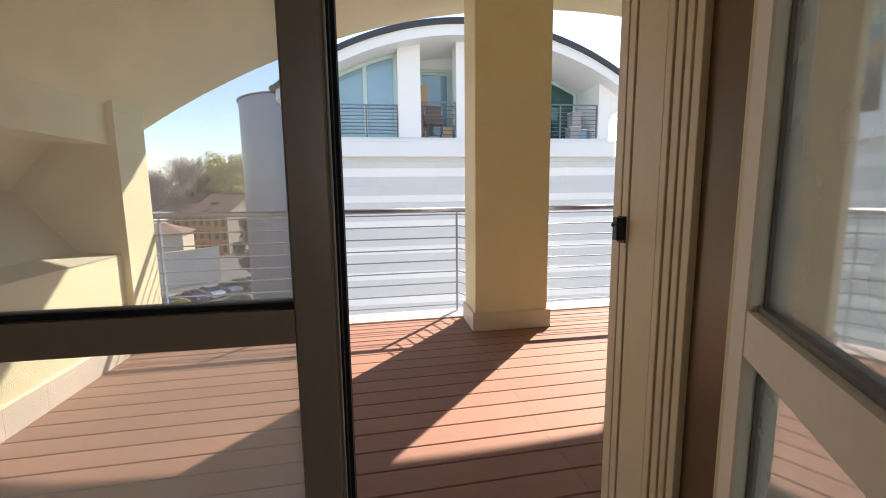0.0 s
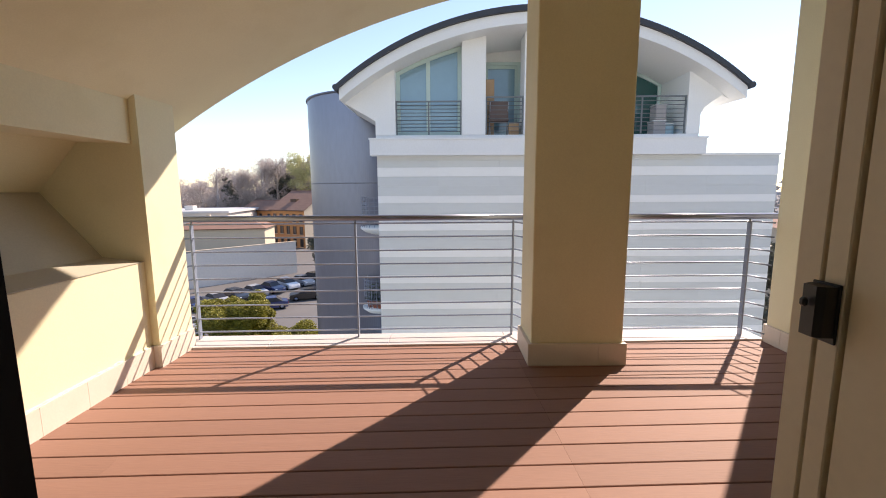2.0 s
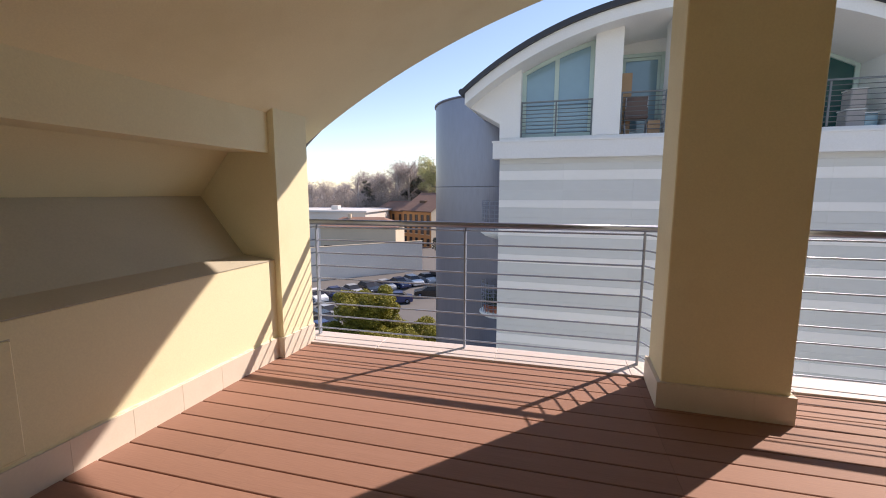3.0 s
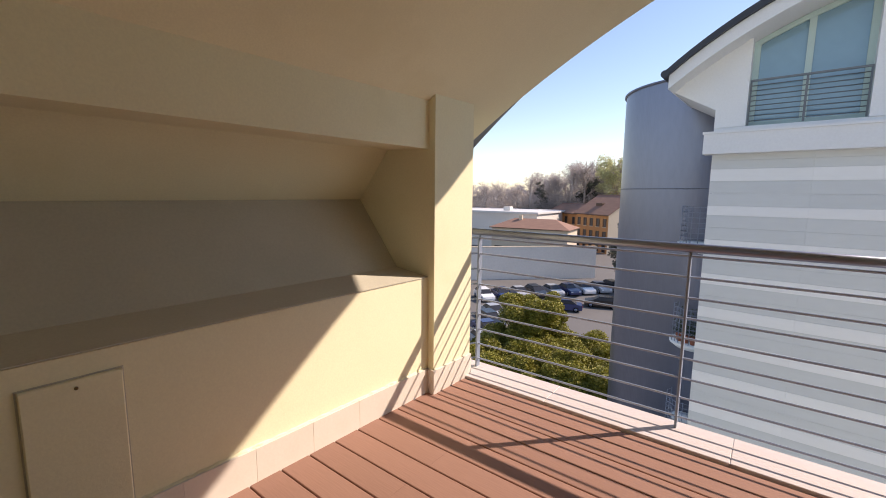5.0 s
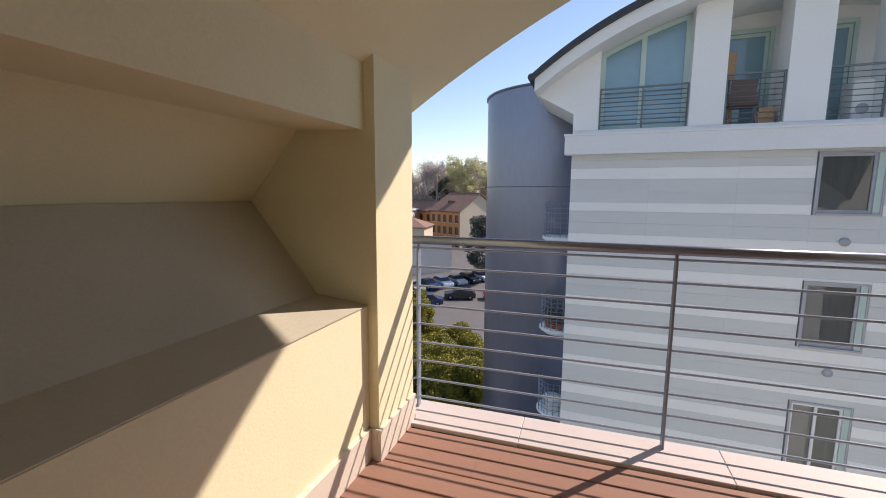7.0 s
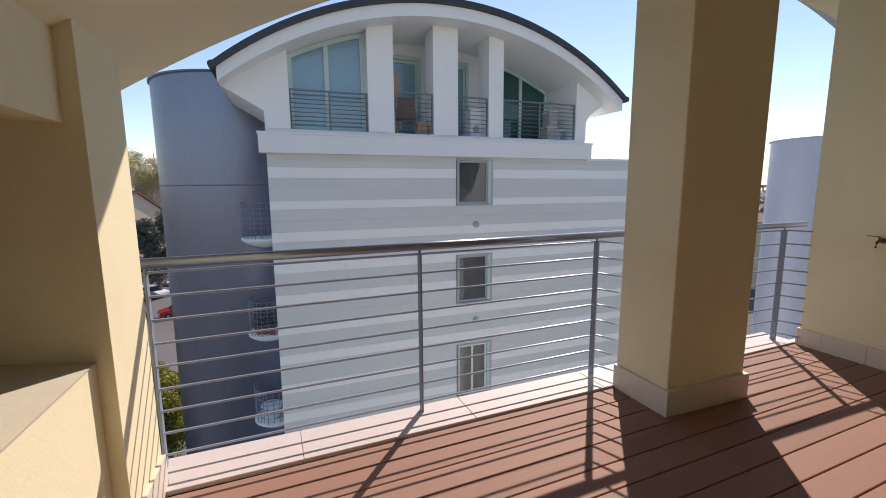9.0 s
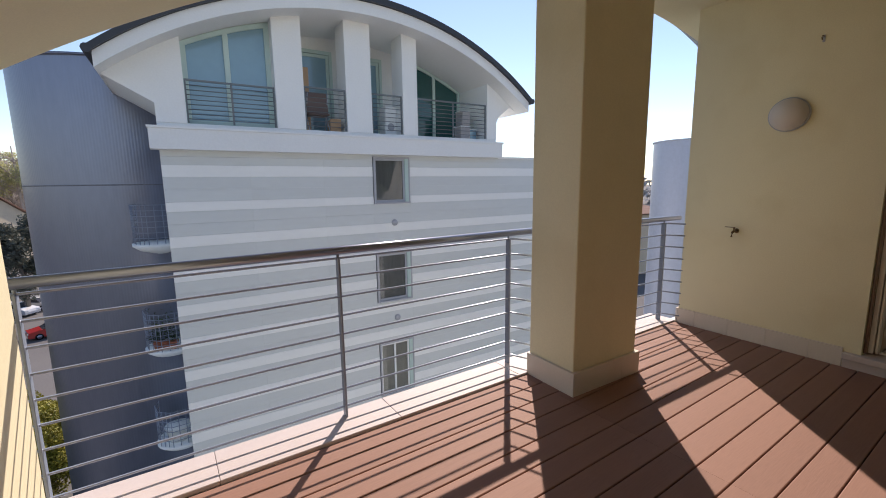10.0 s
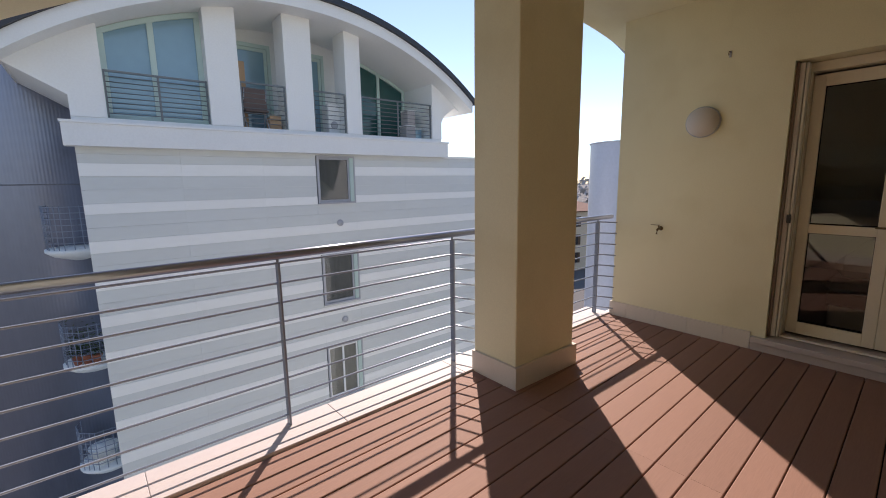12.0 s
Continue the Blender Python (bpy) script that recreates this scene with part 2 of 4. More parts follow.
# low side wall, niche and beam
setting("wall_west", prism([(WX, -0.3), (WX, 0.785), (-1.92, 0.815), (-2.315, 1.282), (-2.0, 1.63), (WX, 1.615), (WX, 2.05), (-3.0, 2.05), (-3.0, -0.3)], "y", -0.4, 3.725), STUCCO,
        "yellow plastered low wall with a sloping niche under a beam", "wall")
setting("pier_west", prism([(PX, 3.715), (PX, 4.12), (-3.0, 4.12), (-3.0, 3.715)], "z", -0.3, 2.02), STUCCO, "yellow plastered pier at the open side", "pier")
setting("niche_lining", prism([(WX + 0.004, 0.789), (-1.918, 0.820), (-2.309, 1.281), (-2.306, 1.286), (-1.914, 0.825), (WX + 0.004, 0.794)], "y", -0.4, 3.713), SHADE_RENDER, "grey render, toned for shade, on the ledge and slope of the niche", "ledge")
hatch = tagged(part("access_panel", boxes((WX - 0.01, WX + 0.018, 1.788, 2.058, 0.190, 0.703), bevel=0.004), STUCCO), "yellow painted access panel set in the low wall", "panel")
# Thin strips paint the gap and its soft shadow round the panel.
part("gap_shadow", boxes((WX - 0.01, WX + 0.002, 1.782, 1.7875, 0.184, 0.709), (WX - 0.01, WX + 0.002, 2.0585, 2.064, 0.184, 0.709), (WX - 0.01, WX + 0.002, 1.7876, 2.0584, 0.184, 0.1895), (WX - 0.01, WX + 0.002, 1.7876, 2.0584, 0.7035, 0.709)), SHADE_RENDER, hatch, "darker strips for the joint and soft shadow round the panel")
for z in (0.676, 0.215):
    part("screw", lathe([(0.0, 0), (0.006, 0.0), (0.006, 0.004), (0.0, 0.005)], 10, (WX + 0.018, 1.928, z), Matrix.Rotation(radians(90), 4, "Y")), BRASS, hatch, "dark screw head")

# column
setting("column", boxes((1.168, 1.842, 3.732, 4.155, -0.05, 3.02), bevel=0.006), STUCCO, "yellow plastered square column", "column")

# lamp wall with the bedroom door opening
DY0, DY1, DZ0, DZ1 = 1.575, 2.815, 0.13, 2.33
east = boxes((RX, RX + 0.35, DY1, 4.19, -0.3, 3.05), (RX, RX + 0.35, -0.4, DY0, -0.3, 3.05), (RX, RX + 0.35, DY0, DY1, DZ1, 3.05), (RX, RX + 0.35, DY0, DY1, -0.3, DZ0 - 0.03))
setting("wall_east", east, STUCCO, "yellow plastered wall with a lamp and a tap", "wall")
# door wall
LX0, LX1 = -0.85, 1.05
south = boxes((-3.0, LX0, 0.95, YD, -0.3, 3.1), (LX1, RX, 0.95, YD, -0.3, 3.1), (LX0, LX1, 0.95, YD, 2.30, 3.1))
setting("wall_south", south, STUCCO, "yellow plastered wall with the french window", "wall")


# ---- balcony: railing ----
RY = 4.31
BARS = [0.078 + 0.1166 * i for i in range(9)]


def railing(x0, x1, posts, label, skew):
    """Handrail tube, flat posts and nine round bars whose ends bend back to the masonry."""
    r = thing("balcony_railing", ((x0 + x1) / 2, RY, 0), label, "railing", "balcony railings")
    off = Matrix.Translation((-(x0 + x1) / 2, -RY, 0))

    def add(name, bm, m, lab=""):
        bmesh.ops.transform(bm, matrix=off, verts=bm.verts)
        return part(name, bm, m, r, lab)
    add("handrail", tube([(x0, RY, 1.056), (x1, RY, 1.056)], 0.025, 14), STEEL, "round brushed steel handrail")
    for px in posts:
        p = add("post", boxes((px - 0.006, px + 0.006, RY - 0.024, RY + 0.024, -0.01, 1.012), bevel=0.002), POSTPAINT)
        bm = boxes((-0.016, 0.016, -0.03, 0.03, 0.002, 0.010), bevel=0.002)
        bmesh.ops.transform(bm, matrix=off @ Matrix.Translation((px, RY, 0)), verts=bm.verts)
        part("foot_plate", bm, POSTPAINT, p)
        bm = tube([(px, RY, 1.0), (px, RY, 1.036)], 0.008, 8)
        bmesh.ops.transform(bm, matrix=off, verts=bm.verts)
        part("bracket", bm, POSTPAINT, p)
    a, b = posts[0], posts[-1]
    for z in BARS:
        add("bar", tube([(a - 0.085, 4.14, z), (a - 0.03, RY - 0.02, z), (a - 0.012, RY, z), (b + 0.012, RY, z), (b + 0.03, RY - 0.02, z), (b + 0.085, 4.14, z)], 0.0068, 8), SATIN)
    r.location.y += skew * ((x0 + x1) / 2 + 0.224)
    r.rotation_euler.z = math.atan(skew)
    return r


railing(-1.75, 1.62, (-1.592, -0.224, 1.125), "steel railing with nine horizontal bars beside the column", SKEW)
railing(1.75, 3.40, (1.90, 3.125), "short steel railing with nine horizontal bars by the lamp wall", 0.004)


# ---- balcony: kerb, plinths, decking in pieces ----
def pieces(parent, name, m, rows, edge=0.003):
    """Small bevelled blocks, one object each; equal sizes share a mesh."""
    cache = {}
    for x0, x1, y0, y1, z0, z1 in rows:
        key = tuple(round(v, 4) for v in (x1 - x0, y1 - y0, z1 - z0))
        if key not in cache:
            bm = boxes((0, key[0], 0, key[1], 0, key[2]), bevel=edge)
            me = bpy.data.meshes.new(name)
            bm.to_mesh(me)
            bm.free()
            me.materials.append(m)
            cache[key] = me
        ob = new(name, cache[key])
        ob.location, ob.parent = (x0, y0, z0), parent


kerb = thing("kerb", (0, 4.24, 0), "pale stone kerb along the open edge of the balcony", "kerb", kind="structure")
kerb.location = (0, 0, 0)
kerb.rotation_euler.z = math.atan(0.033)
xs = [-1.74, -0.805, 0.195, 1.195, 2.195, 3.4]
pieces(kerb, "kerb_stone", STONE, [(a + 0.0008, b - 0.0008, 4.102, 4.385, -0.011, 0.014) for a, b in zip(xs, xs[1:])])

plinth = thing("baseboard", (0, 0, 0), "pale stone skirting tiles along the balcony walls", "baseboard", kind="structure")
PH = 0.165
rows = []
ys = [YD + 0.02, 1.62, 1.92, 2.22, 2.52, 2.82, 3.12, 3.42, 3.708]
rows += [(WX, WX + 0.018, a + 0.0003, b - 0.0003, -0.02, PH) for a, b in zip(ys, ys[1:])]
rows += [(PX, PX + 0.018, 3.697, 4.118, -0.02, PH), (-1.66, PX - 0.001, 3.697, 3.7145, -0.02, PH)]
rows += [(1.143, 1.6595, 3.707, 3.7315, -0.02, PH), (1.6603, 1.866, 3.707, 3.7315, -0.02, PH), (1.143, 1.1675, 3.732, 4.155, -0.02, PH), (1.8425, 1.866, 3.732, 4.155, -0.02, PH)]
ys = [DY1 + 0.10, 3.12, 3.42, 3.72, 4.02, 4.188]
rows += [(RX - 0.018, RX - 0.0005, a + 0.001, b - 0.001, -0.02, PH - 0.015) for a, b in zip(ys, ys[1:])]
rows += [(RX - 0.018, RX + 0.34, 4.1905, 4.208, -0.02, PH - 0.015)]
pieces(plinth, "skirting_tile", SKIRT, rows, 0.0008)
rnd = random.Random(17)
bead = bmesh.new()       # uneven grout left along the top of the skirting of the low wall
rows = []
for k in range(96):
    y = YD + 0.03 + (3.69 - YD - 0.03) * k / 95
    zt, out = PH + rnd.uniform(0.002, 0.010), rnd.uniform(0.004, 0.013)
    rows.append([bead.verts.new(v) for v in ((WX - 0.002, y, zt + 0.004), (WX + out * 0.6, y, zt), (WX + out, y, PH + 0.0004), (WX - 0.002, y, PH + 0.0004))])
for a, b in zip(rows, rows[1:]):
    for q in range(4):
        bead.faces.new((a[q], b[q], b[(q + 1) % 4], a[(q + 1) % 4]))
bead.faces.new(rows[0]), bead.faces.new(rows[-1][::-1])
bmesh.ops.recalc_face_normals(bead, faces=bead.faces)
part("grout_bead", bead, STUCCO, plinth, "rough line of plaster along the skirting top")
sill = setting("door_sill", boxes((RX - 0.05, RX + 0.33, DY0 - 0.08, DY1 + 0.095, 0.072, 0.118), (RX - 0.02, RX - 0.001, DY0 - 0.08, DY1 + 0.095, -0.02, 0.071), bevel=0.003), STONE, "pale stone step under the bedroom door", "sill")

DECK_TURN = Matrix.Translation((1.2, 2.74, 0)) @ Matrix.Rotation(math.atan(SKEW), 4, "Z")
plank_mesh = {}
for i in range(-11, 9):       # boards along the turned axis; their ends run in under the plaster
    y0 = PLANK * i + 0.0026
    w_ = PLANK - 0.0052
    cuts = [-2.95, -2.263, -0.07, 2.20] if i % 2 else [-2.95, -0.07, 2.20]
    for a, b in zip(cuts, cuts[1:]):
        key = (round(b - a, 4), round(w_, 4))
        if key not in plank_mesh:          # chamfered along both edges, butted at the ends
            bm = prism([(0, -0.026), (w_, -0.026), (w_, -0.005), (w_ - 0.0016, -0.0018), (w_ - 0.0045, 0.0), (0.0045, 0.0), (0.0016, -0.0018), (0, -0.005)], "x", 0, key[0] - 0.0008)
            plank_mesh[key] = bpy.data.meshes.new("plank")
            bm.to_mesh(plank_mesh[key])
            bm.free()
            plank_mesh[key].materials.append(DECK)
        ob = new("plank", plank_mesh[key])
        ob.matrix_world = DECK_TURN @ Matrix.Translation((a + 0.0004, y0, 0))
        ob.parent = deck


# ---- french window in the door wall ----
def leaf(parent, name, w, h, m, flip=1, midrail=(0.95, 1.07), depth=0.062, stile=0.075, pane=GLASS, seal=RUBBER):
    """A glazed leaf in its own frame: x from the hinge, y depth, z from the bottom."""
    f = part(name, boxes((0, stile, 0, depth, 0, h), (w - stile, w, 0, depth, 0, h), bevel=0.004), m, parent)
    part("top_rail", boxes((stile, w - stile, 0.001, depth - 0.001, h - 0.09, h)), m, f)
    part("bottom_rail", boxes((stile, w - stile, 0.001, depth - 0.001, 0, 0.10)), m, f)
    part("mid_rail", boxes((stile, w - stile, 0.001, depth - 0.001, *midrail)), m, f)
    for z0, z1 in ((0.10, midrail[0]), (midrail[1], h - 0.09)):
        g = part("pane", boxes((stile - 0.004, w - stile + 0.004, depth / 2 - 0.003, depth / 2 + 0.003, z0 - 0.004, z1 + 0.004)), pane, f, "clear glass pane" if pane in (GLASS, CALM) else "dusty glass pane")
        g.visible_shadow = False
        part("seal", boxes((stile, w - stile, depth / 2 - 0.016, depth / 2 + 0.016, z0, z0 + 0.010), (stile, w - stile, depth / 2 - 0.010, depth / 2 + 0.010, z1 - 0.005, z1), (stile, stile + 0.004, depth / 2 - 0.009, depth / 2 + 0.009, z0 + 0.010, z1 - 0.005), (w - stile - 0.004, w - stile, depth / 2 - 0.009, depth / 2 + 0.009, z0 + 0.010, z1 - 0.005)), seal, f, "black glazing seal" if seal == RUBBER else "")
    return f


LH = 2.16
lf = thing("french_window_leaf", (-0.78, 0.895, 0.03), "closed glazed door leaf in a brown frame with a mid rail", "door", "french window leaves")
leaf(lf, "leaf_frame", 1.032, LH, BROWN_ALU, midrail=(0.962, 1.022), stile=0.069, pane=DUSTY)
part("edge_seal", boxes((1.0325, 1.040, 0.034, 0.060, 0.0, LH), (1.022, 1.047, 0.063, 0.105, 0.0, LH)), RUBBER, lf, "black rubber edge seal")
part("beading", boxes((1.0325, 1.036, 0.008, 0.030, 0.0, LH), bevel=0.001), GREYSTRIP, lf, "thin dull grey strip")
rl = thing("french_window_leaf", (0.95, 0.814, 0.03), "open glazed door leaf in a beige frame swung into the room", "door", "french window leaves")
leaf(rl, "leaf_frame", 0.72, LH, LEAF_ALU, midrail=(0.945, 1.02), stile=0.076, pane=HAZY, seal=GREYSTRIP)
rl.rotation_euler = (0, 0, radians(-119))

fr = thing("door_frame", (0.0, 0.0, 0.0), "beige aluminium door frame with a grooved reveal lining", "door frame", kind="structure")
FZ = 2.298
part("lining", boxes((1.012, 1.049, 1.105, 1.118, 0.0, FZ), (1.015, 1.049, 1.122, 1.238, 0.0, FZ), (1.012, 1.049, 1.243, 1.272, 0.0, FZ), (1.012, 1.049, 1.277, 1.316, 0.0, FZ), (1.022, 1.0485, 1.106, 1.315, 0.0, FZ - 0.001), bevel=0.0015), BEIGE_ALU, fr, "grooved beige reveal lining")
part("jamb", boxes((1.006, 1.049, 1.088, 1.1045, 0.0, FZ), (1.010, 1.049, 1.060, 1.0845, 0.0, FZ), (1.013, 1.049, 1.036, 1.0565, 0.0, FZ), (1.016, 1.049, 1.008, 1.0325, 0.0, FZ), (1.028, 1.0485, 1.0085, 1.104, 0.0, FZ - 0.001), bevel=0.0015), BEIGE_ALU, fr)
# Brown here puts the shade inside the frame's recess into the colour.
part("jamb", boxes((1.034, 1.10, 0.890, 1.0075, 0.0, FZ), bevel=0.001), BROWN_ALU, fr, "frame recess with its shade put in as brown")
part("jamb", boxes((1.014, 1.10, 0.868, 0.8895, 0.0, FZ), (0.998, 1.10, 0.852, 0.8675, 0.0, FZ), (0.985, 1.10, 0.83, 0.8515, 0.0, FZ), bevel=0.002), BEIGE_ALU, fr)
part("jamb", boxes((LX0 + 0.001, -0.79, 0.87, 1.31, 0.0, FZ), bevel=0.003), BEIGE_ALU, fr)
part("head", boxes((-0.7895, 1.0, 0.87, 1.03, 2.21, FZ), bevel=0.003), BEIGE_ALU, fr)
part("threshold", boxes((-0.789, 1.004, 0.87, 1.30, -0.02, 0.012), bevel=0.003), STONE, fr)
st = thing("screen_latch", (1.012, 1.264, 1.136), "black plastic latch on the door reveal", "latch")
part("latch_body", prism([(-0.024, -0.010), (-0.024, 0.009), (-0.012, 0.015), (0.0, 0.017), (0.0, -0.017), (-0.016, -0.015)], "z", -0.031, 0.033), BLACK, st)
part("base_plate", boxes((-0.004, -0.0005, -0.0195, 0.0195, -0.039, 0.036), bevel=0.001), BLACK, st)
part("catch", boxes((-0.034, -0.0265, -0.006, 0.004, 0.006, 0.018), bevel=0.003), BLACK, st)

# ---- rooms behind ----
setting("room_floor", boxes((-3.0, 3.24, -3.5, 0.949, -0.3, -0.004), (3.606, 8.0, -0.4, 4.0, -0.3, -0.02)), WOODFLOOR, "dark wooden floor of the rooms", "floor")
setting("room_wall", boxes((-3.2, -3.0, -3.5, 0.949, -0.3, 2.9), (-3.0, -0.2, -3.7, -3.5, -0.3, 2.9), (3.1, 3.25, -3.7, -3.5, -0.3, 2.9), (-0.2, 3.1, -3.7, -3.5, -0.3, 0.05), (-0.2, 3.1, -3.7, -3.5, 2.55, 2.9), (3.254, 3.6, -3.5, -0.401, -0.3, 2.9), (8.0, 8.2, -0.4, 4.0, -0.3, 2.7), (3.605, 8.0, -0.6, -0.4, -0.3, 2.7), (3.605, 8.0, 4.0, 4.18, -0.3, 2.7)), PLASTER, "pale plastered walls of the rooms", "wall")
setting("room_ceiling", boxes((-3.0, 3.25, -3.5, 0.949, 2.6, 2.7), (3.605, 8.0, -0.4, 4.0, 2.5, 2.6)), PLASTER, "pale plastered ceiling of the rooms", "ceiling")

# bedroom door in the lamp wall
bd = thing("bedroom_door", (RX + 0.23, DY1 - 0.05, DZ0), "beige glazed double door, closed, before a dim bedroom", "door")
part("outer_frame", boxes((-0.05, 0.07, -0.02, 0.05, 0, 2.195), (-0.05, 0.07, -1.19, -1.12, 0, 2.195), (-0.05, 0.07, -1.12, -0.02, 2.13, 2.195)), CREAM_ALU, bd)
# Strips coloured brown for the shade on the reveal faces.
part("reveal_shade_strip", boxes((-0.20, -0.142, 0.030, 0.048, 0, 2.195), (-0.20, -0.142, -1.19, -1.17, 0, 2.195), bevel=0.002), BROWN_ALU, bd, "brown strip painted for the shaded reveal")
for k in (0, 1):
    f = leaf(bd, "leaf_frame", 0.545, 2.10, CREAM_ALU, midrail=(0.86, 0.93), pane=CALM)
    f.matrix_local = pose(0.03, -0.022 - 0.547 * k, 0.012, 0, 0, -90)
part("handle", tube([(-0.04, -0.60, 0.95), (-0.075, -0.60, 0.95), (-0.075, -0.49, 0.95)], 0.008, 8), BRASS, bd)
sc = thing("screen_cassette", (RX + 0.115, DY1 - 0.02, DZ0), "white insect screen cassette beside the bedroom door", "screen")
part("cassette", boxes((-0.045, 0.03, -0.028, 0.006, 0, 2.19), (-0.035, 0.03, -0.050, -0.034, 0, 2.19), (0.0, 0.028, -0.0345, -0.0275, 0, 2.185), bevel=0.003), WHITE_ALU, sc)
part("track", boxes((-0.02, 0.01, -1.15, -0.055, 0.0, 0.014), bevel=0.002), WHITE_ALU, sc)
part("latch", boxes((-0.058, -0.0455, -0.048, -0.02, 0.96, 1.03), bevel=0.003), BLACK, sc)

bed = thing("bed", (5.3, 1.7, -0.02), "bed with white bedding and a grey blanket", "bed")
part("bed_skirt", boxes((-0.98, 1.0, -1.0, 0.9, 0.0, 0.27), bevel=0.015), CLOTH, bed)
part("base", boxes((-1.0, 1.02, -1.02, 0.92, 0.271, 0.40), bevel=0.015), BROWN_ALU, bed)
part("blanket", boxes((-1.01, 1.0, -1.03, 0.93, 0.401, 0.54), bevel=0.04), GREYCLOTH, bed)
part("duvet", boxes((-0.97, 0.98, -1.0, 0.90, 0.541, 0.74), bevel=0.07), CLOTH, bed)

# lamp, tap, hook on the lamp wall
lamp = thing("wall_lamp", (RX, 3.42, 1.945), "oval frosted glass wall lamp, switched off", "lamp")
TW = Matrix.Rotation(radians(-90), 4, "Y")
SQ = Matrix.Diagonal((0.94, 1.0, 1.0, 1.0))
part("base", lathe([(0.0, 0.0), (0.140, 0.0), (0.142, 0.020), (0.136, 0.024), (0.0, 0.024)], 40, turn=TW @ SQ), GALV, lamp, "grey metal lamp base")
part("shade", lathe([(0.132, 0.0245), (0.130, 0.036), (0.118, 0.066), (0.090, 0.090), (0.05, 0.104), (0.0, 0.108)], 40, turn=TW @ SQ), LAMPGLASS, lamp, "frosted white glass shade")
tap = thing("tap", (RX, 3.725, 0.98), "small brass garden tap on the wall", "tap")
part("flange", lathe([(0.0, 0), (0.022, 0), (0.020, 0.008), (0.0, 0.009)], 16, turn=TW), BRASS, tap)
part("spout", tube([(0, 0, 0), (-0.05, 0, 0), (-0.075, 0, -0.01), (-0.085, 0, -0.05)], 0.010, 10), BRASS, tap)
part("lever", boxes((-0.055, -0.045, -0.006, 0.006, 0.0105, 0.030), (-0.056, -0.044, -0.01, 0.075, 0.031, 0.037), bevel=0.002), BRASS, tap)
hook = thing("wall_hook", (RX, 3.256, 2.477), "small dark metal hook on the wall", "hook")
part("plate", boxes((-0.005, 0, -0.008, 0.008, -0.026, 0.026), bevel=0.002), GALV, hook)
part("eye", tube([(-0.006, 0, 0.015), (-0.035, 0, 0.015), (-0.045, 0, 0.0), (-0.035, 0, -0.015)], 0.004, 8), BRASS, hook)


# ---- the block across the yard ----
BY, RC, RZ, RR = 12.0, 2.88, -2.37, 7.84     # facade, roof circle
GZ = -13.0                                   # street level


def roof_z(x, d=0.0):
    return RZ + math.sqrt((RR - d) ** 2 - (x - RC) ** 2)


EYE0 = Matrix.Translation((-0.963, 1.948, 1.396))
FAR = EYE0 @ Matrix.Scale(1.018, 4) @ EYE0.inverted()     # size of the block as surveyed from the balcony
blk = thing("apartment_block", (0, 0, 0), "white apartment block with a curved roof and striped grey cladding", "building")
part("core", boxes((-1.20, 9.20, 12.04, 24.0, GZ, 2.15), (-1.24, 7.0, 13.46, 24.0, 2.151, 3.3)), WHITE, blk)
# curved roof: slab, dark edge trim, eave coves
tips = (-2.02, 7.78)
bm = strip([(x, z - 0.30) for x, z in arc(RC, RZ, RR, *tips, 48)], 0.26, "y", 11.30, 24.0)
roof = part("roof", bm, WHITE, blk)
bm = strip([(x, z - 0.035) for x, z in arc(RC, RZ, RR, tips[0] - 0.05, tips[1] + 0.05, 48)], 0.13, "y", 11.22, 24.05)
part("roof_trim", bm, ROOFDARK, roof, "dark metal roof edge")
for s, x in ((1, tips[0]), (-1, tips[1])):
    tube_pts = [(x - 0.06 * s, 11.2, roof_z(x) - 0.02), (x - 0.06 * s, 24.0, roof_z(x) - 0.02)]
    part("gutter", tube(tube_pts, 0.075, 10), ROOFDARK, roof, "dark gutter")
# eave ends: the soffit runs down to the flank walls
def soffit(x0, x1, n=8, d=0.29):
    return [(x, roof_z(x) - d) for x in [x0 + (x1 - x0) * i / n for i in range(n + 1)]]


BZ, FY, LY = 2.70, 11.80, 13.25       # loggia floor, upper facade, loggia back wall
part("eave_end", prism([(-1.24, 3.03), (-1.24, roof_z(-1.24) - 0.29)] + soffit(-1.24, -1.98)[1:] + [(-2.0, roof_z(-2.0) - 0.30)], "y", FY, 24.0), WHITE, roof)
part("eave_end", prism([(7.0, 3.16), (7.0, roof_z(7.0) - 0.29)] + soffit(7.0, 7.74)[1:] + [(7.5, 3.62), (7.25, 3.46), (7.08, 3.32)], "y", FY, 24.0), WHITE, roof)

# upper facade: piers, arched window, loggia
for x0, x1 in ((-1.24, -0.73), (0.96, 1.56), (2.53, 3.16), (4.0, 4.41), (6.66, 7.0)):
    part("facade_pier", prism([(x0, BZ - 0.02), (x1, BZ - 0.02)] + soffit(x0, x1, 4, 0.20)[::-1], "y", FY + 0.001, LY if x0 in (-1.24, 0.96, 6.66) else 12.42), WHITE, blk)
part("loggia_back", prism([(1.56, BZ - 0.02), (6.66, BZ - 0.02)] + soffit(1.56, 6.66, 16, 0.2)[::-1], "y", LY, LY + 0.2), WHITE, blk)
part("loggia_floor", boxes((-1.24, 7.0, FY + 0.02, LY, 2.3, BZ - 0.021)), WHITE, blk)
# Sky reflection is put into the blue pane colour, shade into the green.
SKYGLASS = mat("sky_painted_glass", (0.21, 0.36, 0.44), 0.03, 0.05, 1, 5, 0.0, spec=1.0)
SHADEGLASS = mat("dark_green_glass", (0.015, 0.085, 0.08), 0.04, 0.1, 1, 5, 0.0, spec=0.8)


